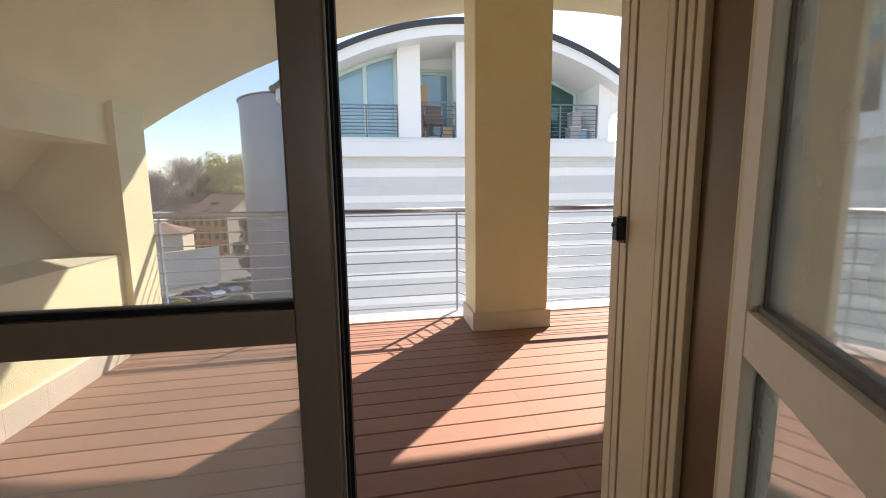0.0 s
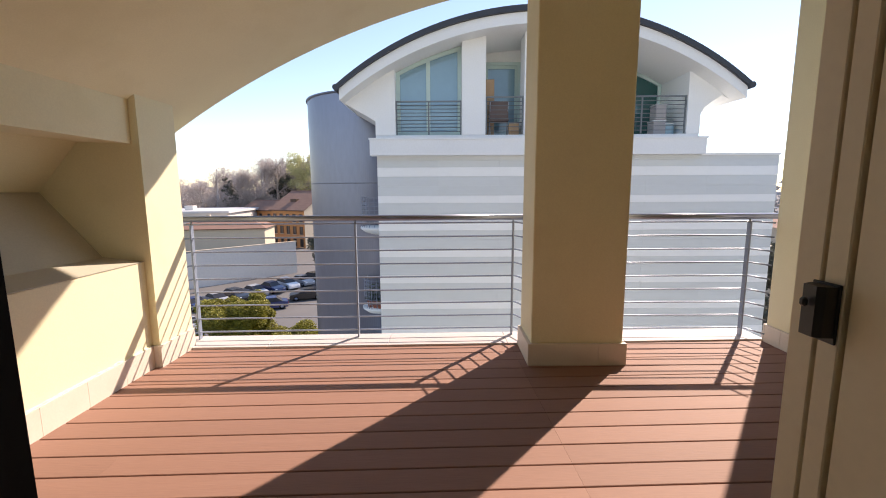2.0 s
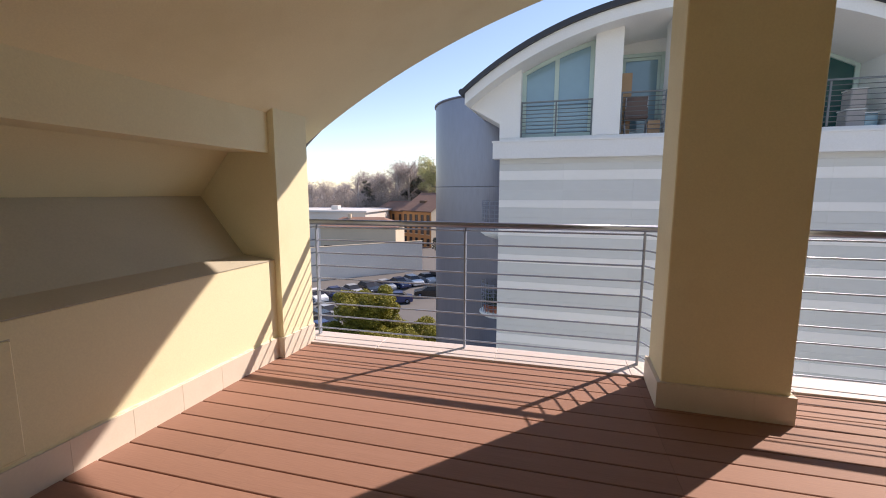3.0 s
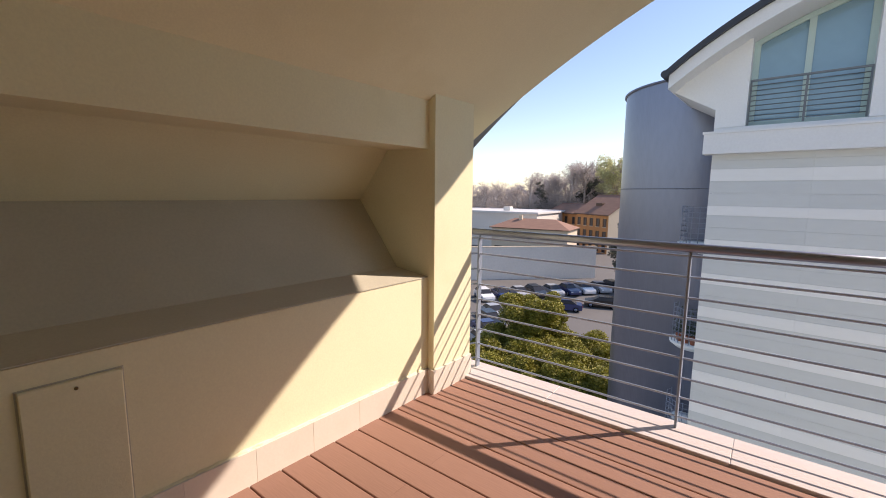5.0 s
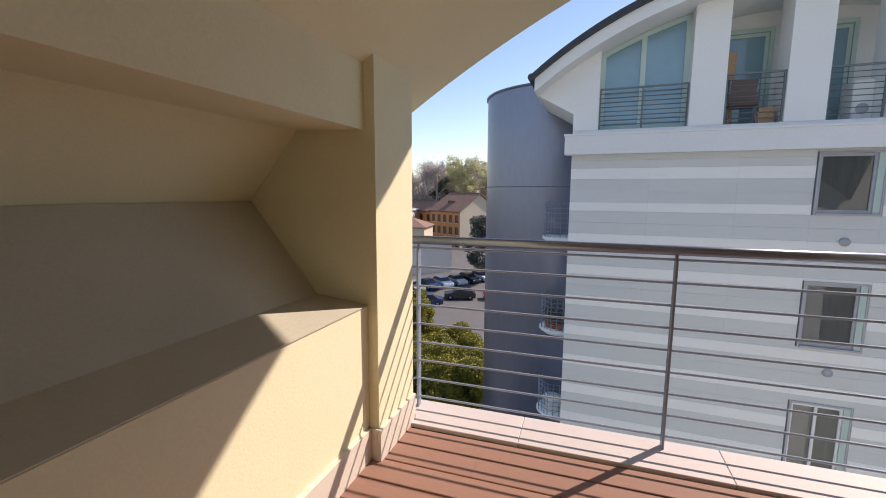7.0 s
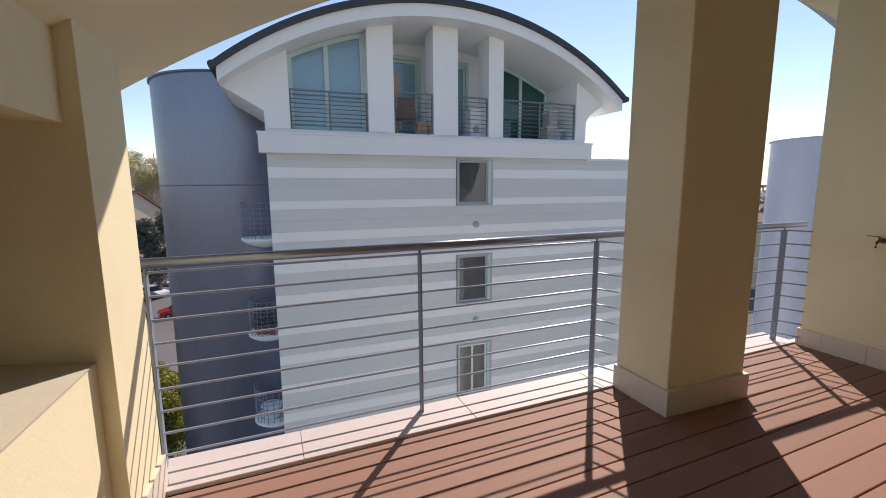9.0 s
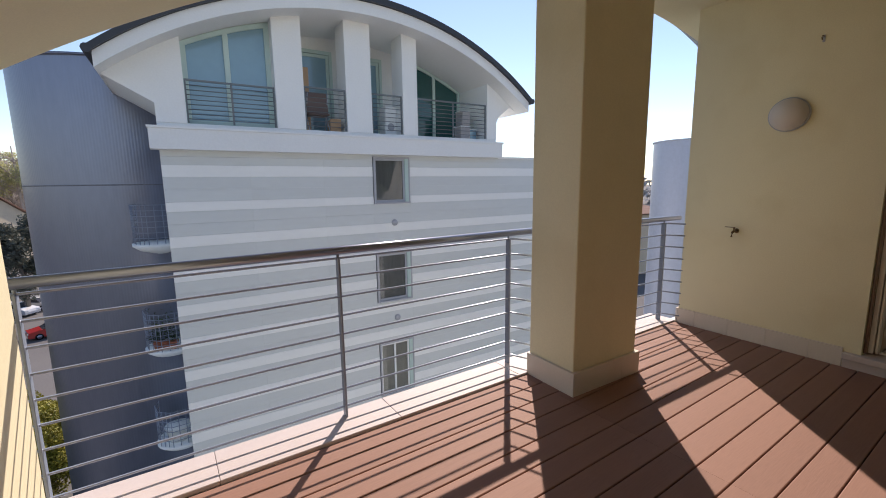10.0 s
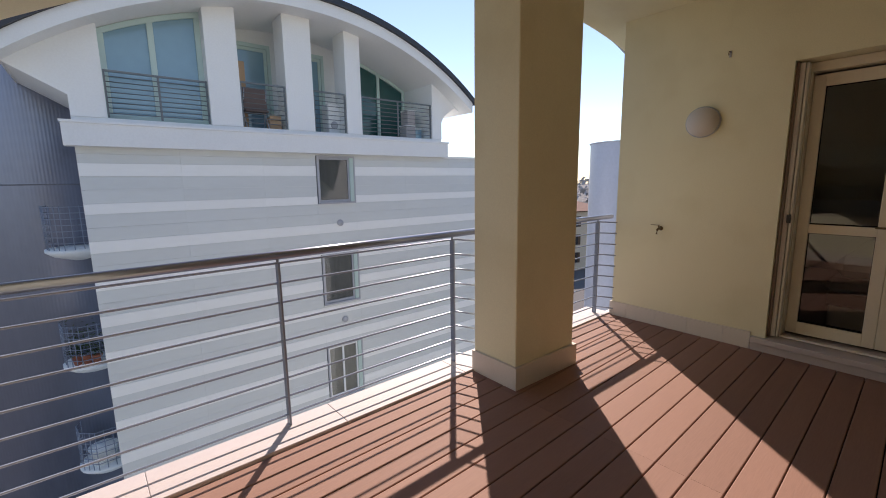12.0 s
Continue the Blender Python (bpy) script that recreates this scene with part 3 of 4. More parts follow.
def arched_window(x0, x1, y, mull, glass_m, lab, fw=0.09):
    """A glazed screen that follows the curved soffit: frame members and one pane a bay."""
    top = lambda x: roof_z(x) - 0.31
    xs_ = [x0 + (x1 - x0) * k / 10 for k in range(11)]
    w_ = part("window", prism([(x, top(x)) for x in xs_] + [(x, top(x) - fw) for x in xs_[::-1]], "y", y - 0.06, y + 0.02), TEAL, blk, lab)
    cuts = [x0] + list(mull) + [x1]
    for k, x in enumerate(cuts):
        a, b = (x, x + fw) if k == 0 else (x - fw, x) if k == len(cuts) - 1 else (x - fw / 2, x + fw / 2)
        part("mullion", prism([(a, BZ), (b, BZ), (b, top(b) - 0.02), (a, top(a) - 0.02)], "y", y - 0.055, y + 0.015), TEAL, w_)
    part("bottom_rail", boxes((x0 + fw, x1 - fw, y - 0.05, y + 0.012, BZ, BZ + 0.09)), TEAL, w_)
    for a, b in zip(cuts, cuts[1:]):
        part("pane", prism([(a + 0.03, BZ + 0.05), (b - 0.03, BZ + 0.05)] + [(x, top(x) - 0.05) for x in (b - 0.03, (a + b) / 2, a + 0.03)], "y", y - 0.01, y), glass_m, w_)
    return w_


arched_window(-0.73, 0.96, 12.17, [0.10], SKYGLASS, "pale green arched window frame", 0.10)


def loggia_door(x0, x1, y, h, glass_m):
    """A glazed door under a straight head: outer frame, leaf stiles, mid and bottom rails, one pane."""
    d = part("door", boxes((x0, x0 + 0.08, y - 0.07, y + 0.02, BZ, BZ + h), (x1 - 0.08, x1, y - 0.07, y + 0.02, BZ, BZ + h), (x0 + 0.08, x1 - 0.08, y - 0.07, y + 0.02, BZ + h - 0.09, BZ + h), bevel=0.004), TEAL, blk, "pale green glazed loggia door")
    part("leaf", boxes((x0 + 0.085, x0 + 0.155, y - 0.045, y + 0.01, BZ + 0.01, BZ + h - 0.095), (x1 - 0.155, x1 - 0.085, y - 0.045, y + 0.01, BZ + 0.01, BZ + h - 0.095), (x0 + 0.155, x1 - 0.155, y - 0.045, y + 0.01, BZ + h - 0.17, BZ + h - 0.095), (x0 + 0.155, x1 - 0.155, y - 0.045, y + 0.01, BZ + 0.01, BZ + 0.15)), TEAL, d)
    part("pane", boxes((x0 + 0.15, x1 - 0.15, y - 0.022, y - 0.014, BZ + 0.145, BZ + h - 0.165)), glass_m, d)
    part("handle", tube([(x0 + 0.12, y - 0.046, BZ + 1.0), (x0 + 0.12, y - 0.09, BZ + 1.0), (x0 + 0.22, y - 0.09, BZ + 1.0)], 0.012, 6), DARKSTEEL, d)
    return d


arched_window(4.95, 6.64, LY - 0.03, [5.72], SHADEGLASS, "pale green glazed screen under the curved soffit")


def far_rail(x0, x1, y, z0, h, mids=0, lab="grey steel railing across the opening"):
    r = part("railing", boxes((x0, x1, y - 0.02, y + 0.02, z0 + h - 0.035, z0 + h), (x0, x0 + 0.03, y - 0.015, y + 0.015, z0, z0 + h - 0.035), (x1 - 0.03, x1, y - 0.015, y + 0.015, z0, z0 + h - 0.035)), DARKSTEEL, blk, lab)
    for i in range(8):
        part("bar", tube([(x0 + 0.02, y, z0 + 0.08 + i * (h - 0.1) / 8), (x1 - 0.02, y, z0 + 0.08 + i * (h - 0.1) / 8)], 0.009, 5), DARKSTEEL, r)
    for i in range(mids):
        xm = x0 + (x1 - x0) * (i + 1) / (mids + 1)
        part("post", boxes((xm - 0.018, xm + 0.018, y - 0.012, y + 0.012, z0, z0 + h - 0.036)), DARKSTEEL, r)


DARKSTEEL = mat("dark_grey_steel", (0.16, 0.18, 0.19), 0.45, 0.08, 6, 60, 0.05, metal=0.4)
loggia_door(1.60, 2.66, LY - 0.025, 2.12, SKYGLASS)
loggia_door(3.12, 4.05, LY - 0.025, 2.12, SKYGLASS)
far_rail(-0.72, 0.95, FY + 0.10, BZ, 0.84, 1)
far_rail(1.57, 2.52, FY + 0.06, BZ, 0.93)
far_rail(3.17, 3.99, FY + 0.06, BZ, 0.93)
far_rail(4.42, 6.65, FY + 0.06, BZ, 0.93, 1)
part("wall_disc", lathe([(0.0, 0), (0.13, 0), (0.12, 0.05), (0.0, 0.06)], 20, (2.93, LY - 0.002, 4.22), Matrix.Rotation(radians(90), 4, "X")), GALV, blk, "grey round vent")

# cornice
part("cornice", boxes((-1.39, 7.17, 11.72, 12.03, 2.170, 2.56), (-1.41, 7.19, 11.69, 12.03, 2.56, 2.605)), WHITE, blk, "white projecting cornice")
part("parapet_cap", boxes((7.16, 9.24, 11.93, 12.3, 2.151, 2.20)), WHITE, blk)

# windows and discs in the striped wall
WINS = [(3.20, 4.21, 0.945, 2.13), (3.20, 4.21, -1.66, -0.33), (3.20, 4.21, -4.29, -2.79), (3.20, 4.21, -6.93, -5.46)]
DIM = mat("dim_grey_blind", (0.24, 0.235, 0.22), 0.8, 0.25, 3, 20, 0.1, stretch=(5, 1, 0.3))
CURTAIN = mat("beige_curtain", (0.50, 0.46, 0.40), 0.9, 0.2, 3, 20, 0.1, stretch=(8, 1, 0.3))
for k, (x0, x1, z0, z1) in enumerate(WINS):
    w = part("window", boxes((x0, x0 + 0.035, 11.945, 12.03, z0, z1), (x1 - 0.03, x1, 11.945, 12.03, z0, z1), (x0 + 0.035, x1 - 0.03, 11.945, 12.03, z1 - 0.035, z1), (x0 + 0.035, x1 - 0.03, 11.91, 12.03, z0, z0 + 0.04)), GALV, blk, "grey window frame with a side shutter track")
    part("blind", boxes((x0 + 0.05, x1 - 0.14, 12.0305, 12.039, z0 + 0.05, z1 - 0.06)), DIM if k < 2 else CURTAIN, w, "drawn grey blind" if k < 2 else "drawn beige curtain")
    part("pane", boxes((x0 + 0.05, x1 - 0.14, 12.018, 12.024, z0 + 0.05, z1 - 0.06)), CALM, w)
    part("shutter_track", boxes((x1 - 0.135, x1 - 0.032, 11.955, 12.03, z0 + 0.042, z1 - 0.037)), TEAL, w, "pale green shutter track")
    part("sash", boxes((x0 + 0.036, x0 + 0.075, 11.99, 12.017, z0 + 0.042, z1 - 0.037), (x1 - 0.18, x1 - 0.136, 11.99, 12.017, z0 + 0.042, z1 - 0.037), (x0 + 0.076, x1 - 0.181, 11.99, 12.017, z0 + 0.042, z0 + 0.10), (x0 + 0.076, x1 - 0.181, 11.99, 12.017, z1 - 0.09, z1 - 0.037)), GALV if k < 2 else WHITE, w)
    if k > 1:
        part("mullion", boxes(((x0 + x1) / 2 - 0.08, (x0 + x1) / 2 - 0.03, 11.99, 12.017, z0 + 0.101, z1 - 0.091)), WHITE, w)
for z in (0.45, -2.13, -4.75):
    part("wall_disc", lathe([(0.0, 0), (0.085, 0), (0.08, 0.03), (0.0, 0.034)], 18, (3.74, 11.965, z), Matrix.Rotation(radians(90), 4, "X")), GALV, blk, "grey round vent cover")

# striped cladding: bands cut round the windows
edges = [2.215, 1.88, 1.64, 1.14, 0.945, 0.44, 0.215] + [v for k in range(8) for v in (-0.28 - 0.72 * k, -0.50 - 0.72 * k)]
bands = [v for i, (a, b) in enumerate(zip(edges, edges[1:])) for v in ([(a, b, True)] if i % 2 else [(a, (a + b) / 2, False), ((a + b) / 2, b, False)])]
z = edges[-1]
i = 0
while z > GZ + 0.6:
    h = 0.53 if i % 2 == 0 else 0.23
    bands.append((z, z - h, i % 2 == 1))
    z -= h
    i += 1
joints = [-1.25, 0.35, 1.95, 3.18, 4.23, 5.8, 7.4, 9.24]
for a, b, white in bands:
    for x0, x1 in zip(joints, joints[1:]):
        spans = [(b, a)]
        if x0 == 3.18:
            for _, _, w0, w1 in WINS:
                spans = [s for lo_, hi_ in spans for s in ((lo_, min(hi_, w0)), (max(lo_, w1), hi_)) if s[1] - s[0] > 0.01]
        for lo_, hi_ in spans:
            bm = boxes((x0 + 0.0007, x1 - 0.0007, 11.97 if white else 11.978, 12.035, lo_ + 0.0014, hi_ - 0.0014))
            part("panel", bm, PANEL_W if white else PANEL_G, blk)

blk.matrix_world = FAR


# stair tower with upright ribs
def tower(cx, cy, r, top, ribs, label, metal=RIBBED):
    t = thing("stair_tower", (cx, cy, GZ), label, "tower", "round stair towers")
    h = top - GZ
    bm = bmesh.new()
    n = ribs * 2
    ring = lambda z: [bm.verts.new(((r + (0.0015 if k % 2 else 0)) * math.cos(6.28319 * k / n), (r + (0.0015 if k % 2 else 0)) * math.sin(6.28319 * k / n), z)) for k in range(n)]
    lo_, hi_ = ring(0), ring(h)
    for k in range(n):
        bm.faces.new((lo_[k], lo_[(k + 1) % n], hi_[(k + 1) % n], hi_[k]))
    bm.faces.new(hi_)
    part("ribbed_wall", bm, metal, t)
    part("cap", lathe([(r - 0.2, h), (r + 0.05, h), (r + 0.05, h + 0.05), (r - 0.2, h + 0.05)], 64), metal, t)
    for z in ((1.5,) if ribs > 100 else ()):
        part("seam", lathe([(r + 0.001, z - GZ), (r + 0.008, z - GZ), (r + 0.008, z - GZ + 0.025), (r + 0.001, z - GZ + 0.025)], 64), SEAM, t, "dark horizontal sheet seam")
    return t


tower(-1.95, 16.2, 2.25, 4.25, 240, "blue-grey ribbed metal stair tower beside the block")
tower(18.6, 12.2, 1.7, 3.1, 90, "pale blue-grey round stair tower beyond the block", PALE_RIBBED)
POT = mat("terracotta", (0.42, 0.14, 0.08), 0.8, 0.15)
LEAFG = mat("pot_leaves", (0.06, 0.09, 0.03), 0.7, 0.4, island=0.8)
for k, z in enumerate((0.15, -2.3, -4.65)):
    b = thing("side_balcony", (-1.45, 13.45, z), "small rounded white balcony on the flank of the block", "balcony", "flank balconies")
    part("slab", lathe([(0.10, -0.20), (0.42, -0.10), (0.55, 0.0), (0.55, 0.06), (0.0, 0.06)], 24), WHITE, b)
    for j in range(7):
        part("bar", tube([(0.25, -0.48, 0.2 + j * 0.12), (-0.2, -0.50, 0.2 + j * 0.12), (-0.45, -0.28, 0.2 + j * 0.12), (-0.52, 0.1, 0.2 + j * 0.12), (-0.45, 0.3, 0.2 + j * 0.12)], 0.008, 5), POSTPAINT, b)
    for p in ((0.25, -0.48), (0.1, -0.485), (-0.05, -0.49), (-0.2, -0.50), (-0.29, -0.42), (-0.37, -0.35), (-0.45, -0.28), (-0.485, -0.09), (-0.52, 0.1), (-0.45, 0.3)):
        part("post", tube([(*p, 0.06), (*p, 0.94)], 0.009, 6), POSTPAINT, b)
    if k == 1:
        for j in range(3):
            f = thing("flower_pot", (-1.74 + 0.16 * j, 13.22 - 0.07 * j, z + 0.06), "terracotta pot with a small plant on the balcony", "plant pot", "balcony pots")
            part("pot", lathe([(0.06, 0.0), (0.09, 0.16), (0.10, 0.16), (0.10, 0.19), (0.0, 0.19)], 14), POT, f)
            bm = bmesh.new()
            rnd = random.Random(40 + j)
            for q in range(170):
                p, a = Vector((rnd.gauss(0, 0.09), rnd.gauss(0, 0.09), 0.22 + abs(rnd.gauss(0, 0.26)))), rnd.random() * 6.28
                u = Vector((math.cos(a), math.sin(a), rnd.uniform(-0.5, 0.8))) * 0.035
                w = u.cross(Vector((0, 0, 1))).normalized() * 0.018
                bm.faces.new([bm.verts.new(v) for v in (p, p + u + w, p + 2 * u, p + u - w)])
            part("leaves", bm, LEAFG, f)
    if k == 2:
        f = thing("storage_box", (-1.55, 13.3, z + 0.06), "pale plastic tub on the flank balcony", "box")
        part("tub", lathe([(0.19, 0.0), (0.25, 0.34), (0.27, 0.35), (0.27, 0.38), (0.0, 0.40)], 24), WHITE, f)
# clutter in the loggia
WALLGREY = mat("grey_plastic", (0.42, 0.40, 0.40), 0.6, 0.1)
CARD = mat("cardboard", (0.45, 0.30, 0.18), 0.85, 0.1)
REDBR = mat("red_brown_fabric", (0.17, 0.125, 0.11), 0.9, 0.15)
bx = thing("cardboard_box", (1.78, 12.75, BZ - 0.01), "tall brown cardboard box standing in the loggia", "box")
part("carton", boxes((-0.12, 0.12, -0.12, 0.12, 0, 1.55), bevel=0.01), CARD, bx)
ch = thing("folding_chair", (2.0, 12.45, BZ - 0.01), "dark red folding chair in the loggia", "chair")
part("backrest", prism([(-0.12, 0.42), (0.0, 0.95), (0.03, 0.94), (-0.09, 0.42)], "x", -0.25, 0.25), REDBR, ch)
part("seat", boxes((-0.25, 0.25, -0.22, 0.22, 0.40, 0.44), bevel=0.01), REDBR, ch)
for sx in (-0.24, 0.24):
    part("leg", tube([(sx, -0.22, 0.0), (sx, 0.18, 0.62)], 0.012, 6), GALV, ch)
    part("leg", tube([(sx, 0.22, 0.0), (sx, -0.15, 0.90)], 0.012, 6), GALV, ch)
cr = thing("crate", (2.38, 12.35, BZ - 0.01), "small pale wooden crate in the loggia", "crate")
for j in range(3):
    part("slat", boxes((-0.13, 0.13, -0.14, -0.12, 0.02 + j * 0.11, 0.11 + j * 0.11)), CARD, cr)
part("crate_body", boxes((-0.13, 0.13, -0.118, 0.13, 0.0, 0.30)), CARD, cr)
ac = thing("air_conditioner", (3.93, 12.6, BZ - 0.01), "white air conditioner unit standing in the loggia", "air conditioner")
part("casing", boxes((-0.16, 0.16, -0.2, 0.2, 0, 0.78), bevel=0.02), WHITE, ac)
part("fan_grille", lathe([(0.0, 0), (0.10, 0), (0.09, 0.02), (0.0, 0.02)], 18, (0, -0.201, 0.25), Matrix.Rotation(radians(90), 4, "X")), GALV, ac)
for j, (dx, dz, w, m) in enumerate(((6.28, 0.0, 0.17, WALLGREY), (6.30, 0.42, 0.14, WALLGREY), (6.55, 0.0, 0.12, SKYGLASS))):
    b = thing("storage_box", (dx, 12.5, BZ - 0.01 + dz), "grey plastic storage box with a white lid in the loggia", "box", "loggia boxes")
    part("tub", boxes((-w, w, -0.18, 0.18, 0, 0.38 if j < 2 else 0.30), bevel=0.02), m, b)
    part("lid", boxes((-w - 0.01, w + 0.01, -0.19, 0.19, 0.381 if j < 2 else 0.301, 0.41 if j < 2 else 0.33), bevel=0.008), WHITE, b)
an = thing("roof_aerial", (2.0, 14.2, roof_z(2.0) + 0.06), "thin metal television aerial on the roof", "aerial")
part("mast", tube([(0, 0, -0.1), (0, 0, 0.9)], 0.015, 6), GALV, an)
part("boom", tube([(-0.35, 0, 0.8), (0.35, 0, 0.8)], 0.008, 5), GALV, an)
for j in range(6):
    part("rod", tube([(-0.33 + j * 0.13, -0.18, 0.8), (-0.33 + j * 0.13, 0.18, 0.8)], 0.005, 4), GALV, an)

# ---- the ground and the distance ----
ASPHALT = mat("asphalt", (0.135, 0.128, 0.125), 0.95, 0.15, 0.08, 6, 0.1, stain=((0.17, 0.16, 0.15), 0.15, 0.6))
WALLG = mat("grey_render", (0.70, 0.655, 0.61), 0.9, 0.08, 0.2, 3, 0.1)
ORANGE = mat("orange_render", (0.52, 0.25, 0.10), 0.9, 0.1, 0.3, 4, 0.1)
CREAM = mat("cream_render", (0.60, 0.50, 0.38), 0.9, 0.08, 0.3, 4, 0.1)
TILE = mat("terracotta_roof", (0.27, 0.155, 0.115), 0.9, 0.2, 0.5, 6, 0.3, stretch=(1, 4, 1))
PALEROOF = mat("pale_flat_roof", (0.62, 0.62, 0.62), 0.8, 0.06, 0.2, 3, 0.05)
DARKWIN = mat("dark_window", (0.03, 0.03, 0.035), 0.2, 0.1)
SHUT = mat("brown_shutter", (0.09, 0.05, 0.03), 0.7, 0.1)
setting("ground", boxes((-1500, 1500, -1500, 2500, GZ - 1, GZ)), ASPHALT, "grey asphalt yard and street far below", "ground")
setting("building_base", boxes((-2.6, 7.0, -3.4, 4.1, GZ, -0.31)), WHITE, "white lower storeys under the balcony", "wall")


def frame_at(x, y, yaw, z=GZ):
    return pose(x, y, z, 0, 0, yaw)


def house(name, w, d, h, wall, roofm, at, label, hip=2.6, floors=3, cols=6, eave=0.5):
    o = thing(name, (0, 0, 0), label, "house")
    part("wall", boxes((0, w, 0, d, 0, h)), wall, o)
    bm = bmesh.new()
    e = eave
    b = [bm.verts.new(v) for v in ((-e, -e, h), (w + e, -e, h), (w + e, d + e, h), (-e, d + e, h))]
    r = [bm.verts.new(v) for v in ((min(d, w) * 0.42, d / 2, h + hip), (w - min(d, w) * 0.42, d / 2, h + hip))]
    for f in ((b[0], b[1], r[1], r[0]), (b[1], b[2], r[1]), (b[2], b[3], r[0], r[1]), (b[3], b[0], r[0]), b[::-1]):
        bm.faces.new(f)
    rf = part("roof", bm, roofm, o)
    part("end_wall", boxes((w + 0.002, w + 0.03, 0.0, d, 0, h - 0.17)), CREAM, o)
    part("chimney", boxes((w * 0.3, w * 0.3 + 0.7, d * 0.4, d * 0.4 + 0.7, h + hip * 0.5, h + hip + 0.7)), wall, rf)
    part("eaves", boxes((-e, w + e, -e, -e + 0.12, h - 0.16, h - 0.01), (w + e - 0.12, w + e, -e + 0.12, d + e, h - 0.16, h - 0.01)), SHUT, rf)
    for k in range(floors):
        for i in range(cols):
            x = w * (i + 0.5) / cols
            z = 1.0 + k * (h - 0.6) / floors
            wn_ = part("window", boxes((x - 0.5, x + 0.5, -0.02, 0.05, z, z + 1.7)), DARKWIN, o)
            part("shutter", boxes((x - 0.95, x - 0.5, -0.07, -0.021, z, z + 1.7)), SHUT, wn_)
            part("shutter", boxes((x + 0.5, x + 0.95, -0.07, -0.021, z, z + 1.7)), SHUT, wn_)
            part("sill", boxes((x - 0.6, x + 0.6, -0.15, -0.021, z - 0.12, z - 0.001)), CREAM, wn_)
    o.matrix_world = at
    return o


def gabled(o, x0, x1, y0, y1, h, rise, wall, end, roofm, cols, floors, e=0.5):
    """One wing under a ridge roof that runs along x, with tall shuttered windows in its front."""
    part("wall", boxes((x0, x1, y0, y1, 0, h)), wall, o)
    ym = (y0 + y1) / 2
    part("gable_wall", prism([(y0, 0.0), (y1, 0.0), (y1, h + 0.05), (ym, h + rise - 0.15), (y0, h + 0.05)], "x", x1 + 0.002, x1 + 0.04), end, o)
    rf = part("roof", prism([(y0 - e, h - 0.12), (ym, h + rise), (y1 + e, h - 0.12), (y1 + e, h + 0.10), (ym, h + rise + 0.24), (y0 - e, h + 0.10)], "x", x0 - e, x1 + e), roofm, o)
    part("ridge", tube([(x0 - e, ym, h + rise + 0.22), (x1 + e, ym, h + rise + 0.22)], 0.16, 6), roofm, rf)
    part("eaves", boxes((x0 - e, x1 + e, y0 - e - 0.14, y0 - e - 0.001, h - 0.16, h + 0.04)), SHUT, rf)
    for k in range(floors):
        for i in range(cols):
            x, z = x0 + (x1 - x0) * (i + 0.5) / cols, h - 2.9 - 3.1 * k
            w_ = part("window", boxes((x - 0.34, x + 0.34, y0 - 0.02, y0 + 0.05, z, z + 2.0)), DARKWIN, o)
            part("shutter", boxes((x - 0.62, x - 0.34, y0 - 0.08, y0 - 0.021, z, z + 2.0)), SHUT, w_)
            part("shutter", boxes((x + 0.34, x + 0.62, y0 - 0.08, y0 - 0.021, z, z + 2.0)), SHUT, w_)
            part("sill", boxes((x - 0.7, x + 0.7, y0 - 0.16, y0 - 0.0805, z - 0.14, z - 0.001)), CREAM, w_)
    return rf


orange = thing("orange_house", (0, 0, 0), "orange rendered two-wing house with dark shutters and brown tiled roofs", "house")
gabled(orange, -8.0, 8.98, 3.0, 13.0, 9.0, 2.4, ORANGE, ORANGE, TILE, 5, 3)
rf = gabled(orange, 9.0, 21.0, 0.0, 14.0, 9.4, 4.6, ORANGE, CREAM, TILE, 5, 3)
part("dormer", boxes((13.2, 15.4, 2.6, 4.6, 10.6, 12.2), bevel=0.05), SHUT, rf, "dark roof dormer")
part("chimney", boxes((17.6, 18.4, 8.6, 9.4, 12.6, 15.0)), CREAM, rf)
orange.matrix_world = frame_at(-52.3, 115.0, -30)
house("low_house", 17.0, 9.0, 6.9, CREAM, TILE, frame_at(-52.5, 82.0, 10), "low house with a terracotta tiled roof behind a wall", 1.9, 1, 5)
house("far_house", 14.0, 10.0, 9.0, CREAM, TILE, frame_at(-92.0, 150.0, 10), "cream house far off with a tiled roof", 2.5, 2, 5)
w = thing("grey_wall", (0, 0, 0), "tall grey rendered yard wall behind the parked cars", "wall")
part("wall_face", boxes((0, 18.4, 0, 0.4, 0, 5.5), (-26, -0.001, 0, 0.4, 0, 5.5)), WALLG, w)
part("coping", boxes((-26, 18.5, -0.06, 0.46, 5.501, 5.6)), CREAM, w)
w.matrix_world = frame_at(-38.0, 60.0, 47)
s = thing("flat_roof_hall", (0, 0, 0), "long low hall with a pale flat roof", "hall")
part("wall", boxes((0, 46, 0, 22, 0, 9.2)), WALLG, s)
part("roof", boxes((-0.5, 46.5, -0.5, 22.5, 9.201, 9.7)), PALEROOF, s)
part("skylight", boxes((34, 36, 5, 7, 9.701, 10.8), bevel=0.1), WALLG, s)
s.matrix_world = frame_at(-96.0, 95.0, 5)
for k, (x, y, w_, d_, h_, m) in enumerate(((40, 48, 26, 14, 9.5, CREAM), (62, 70, 22, 16, 11, WALLG), (30, 86, 20, 12, 10.5, CREAM))):
    house("town_house", w_, d_, h_, m, TILE, frame_at(x, y, -20), "plain town house with a tiled roof beyond the block", 2.2, 3, 6)


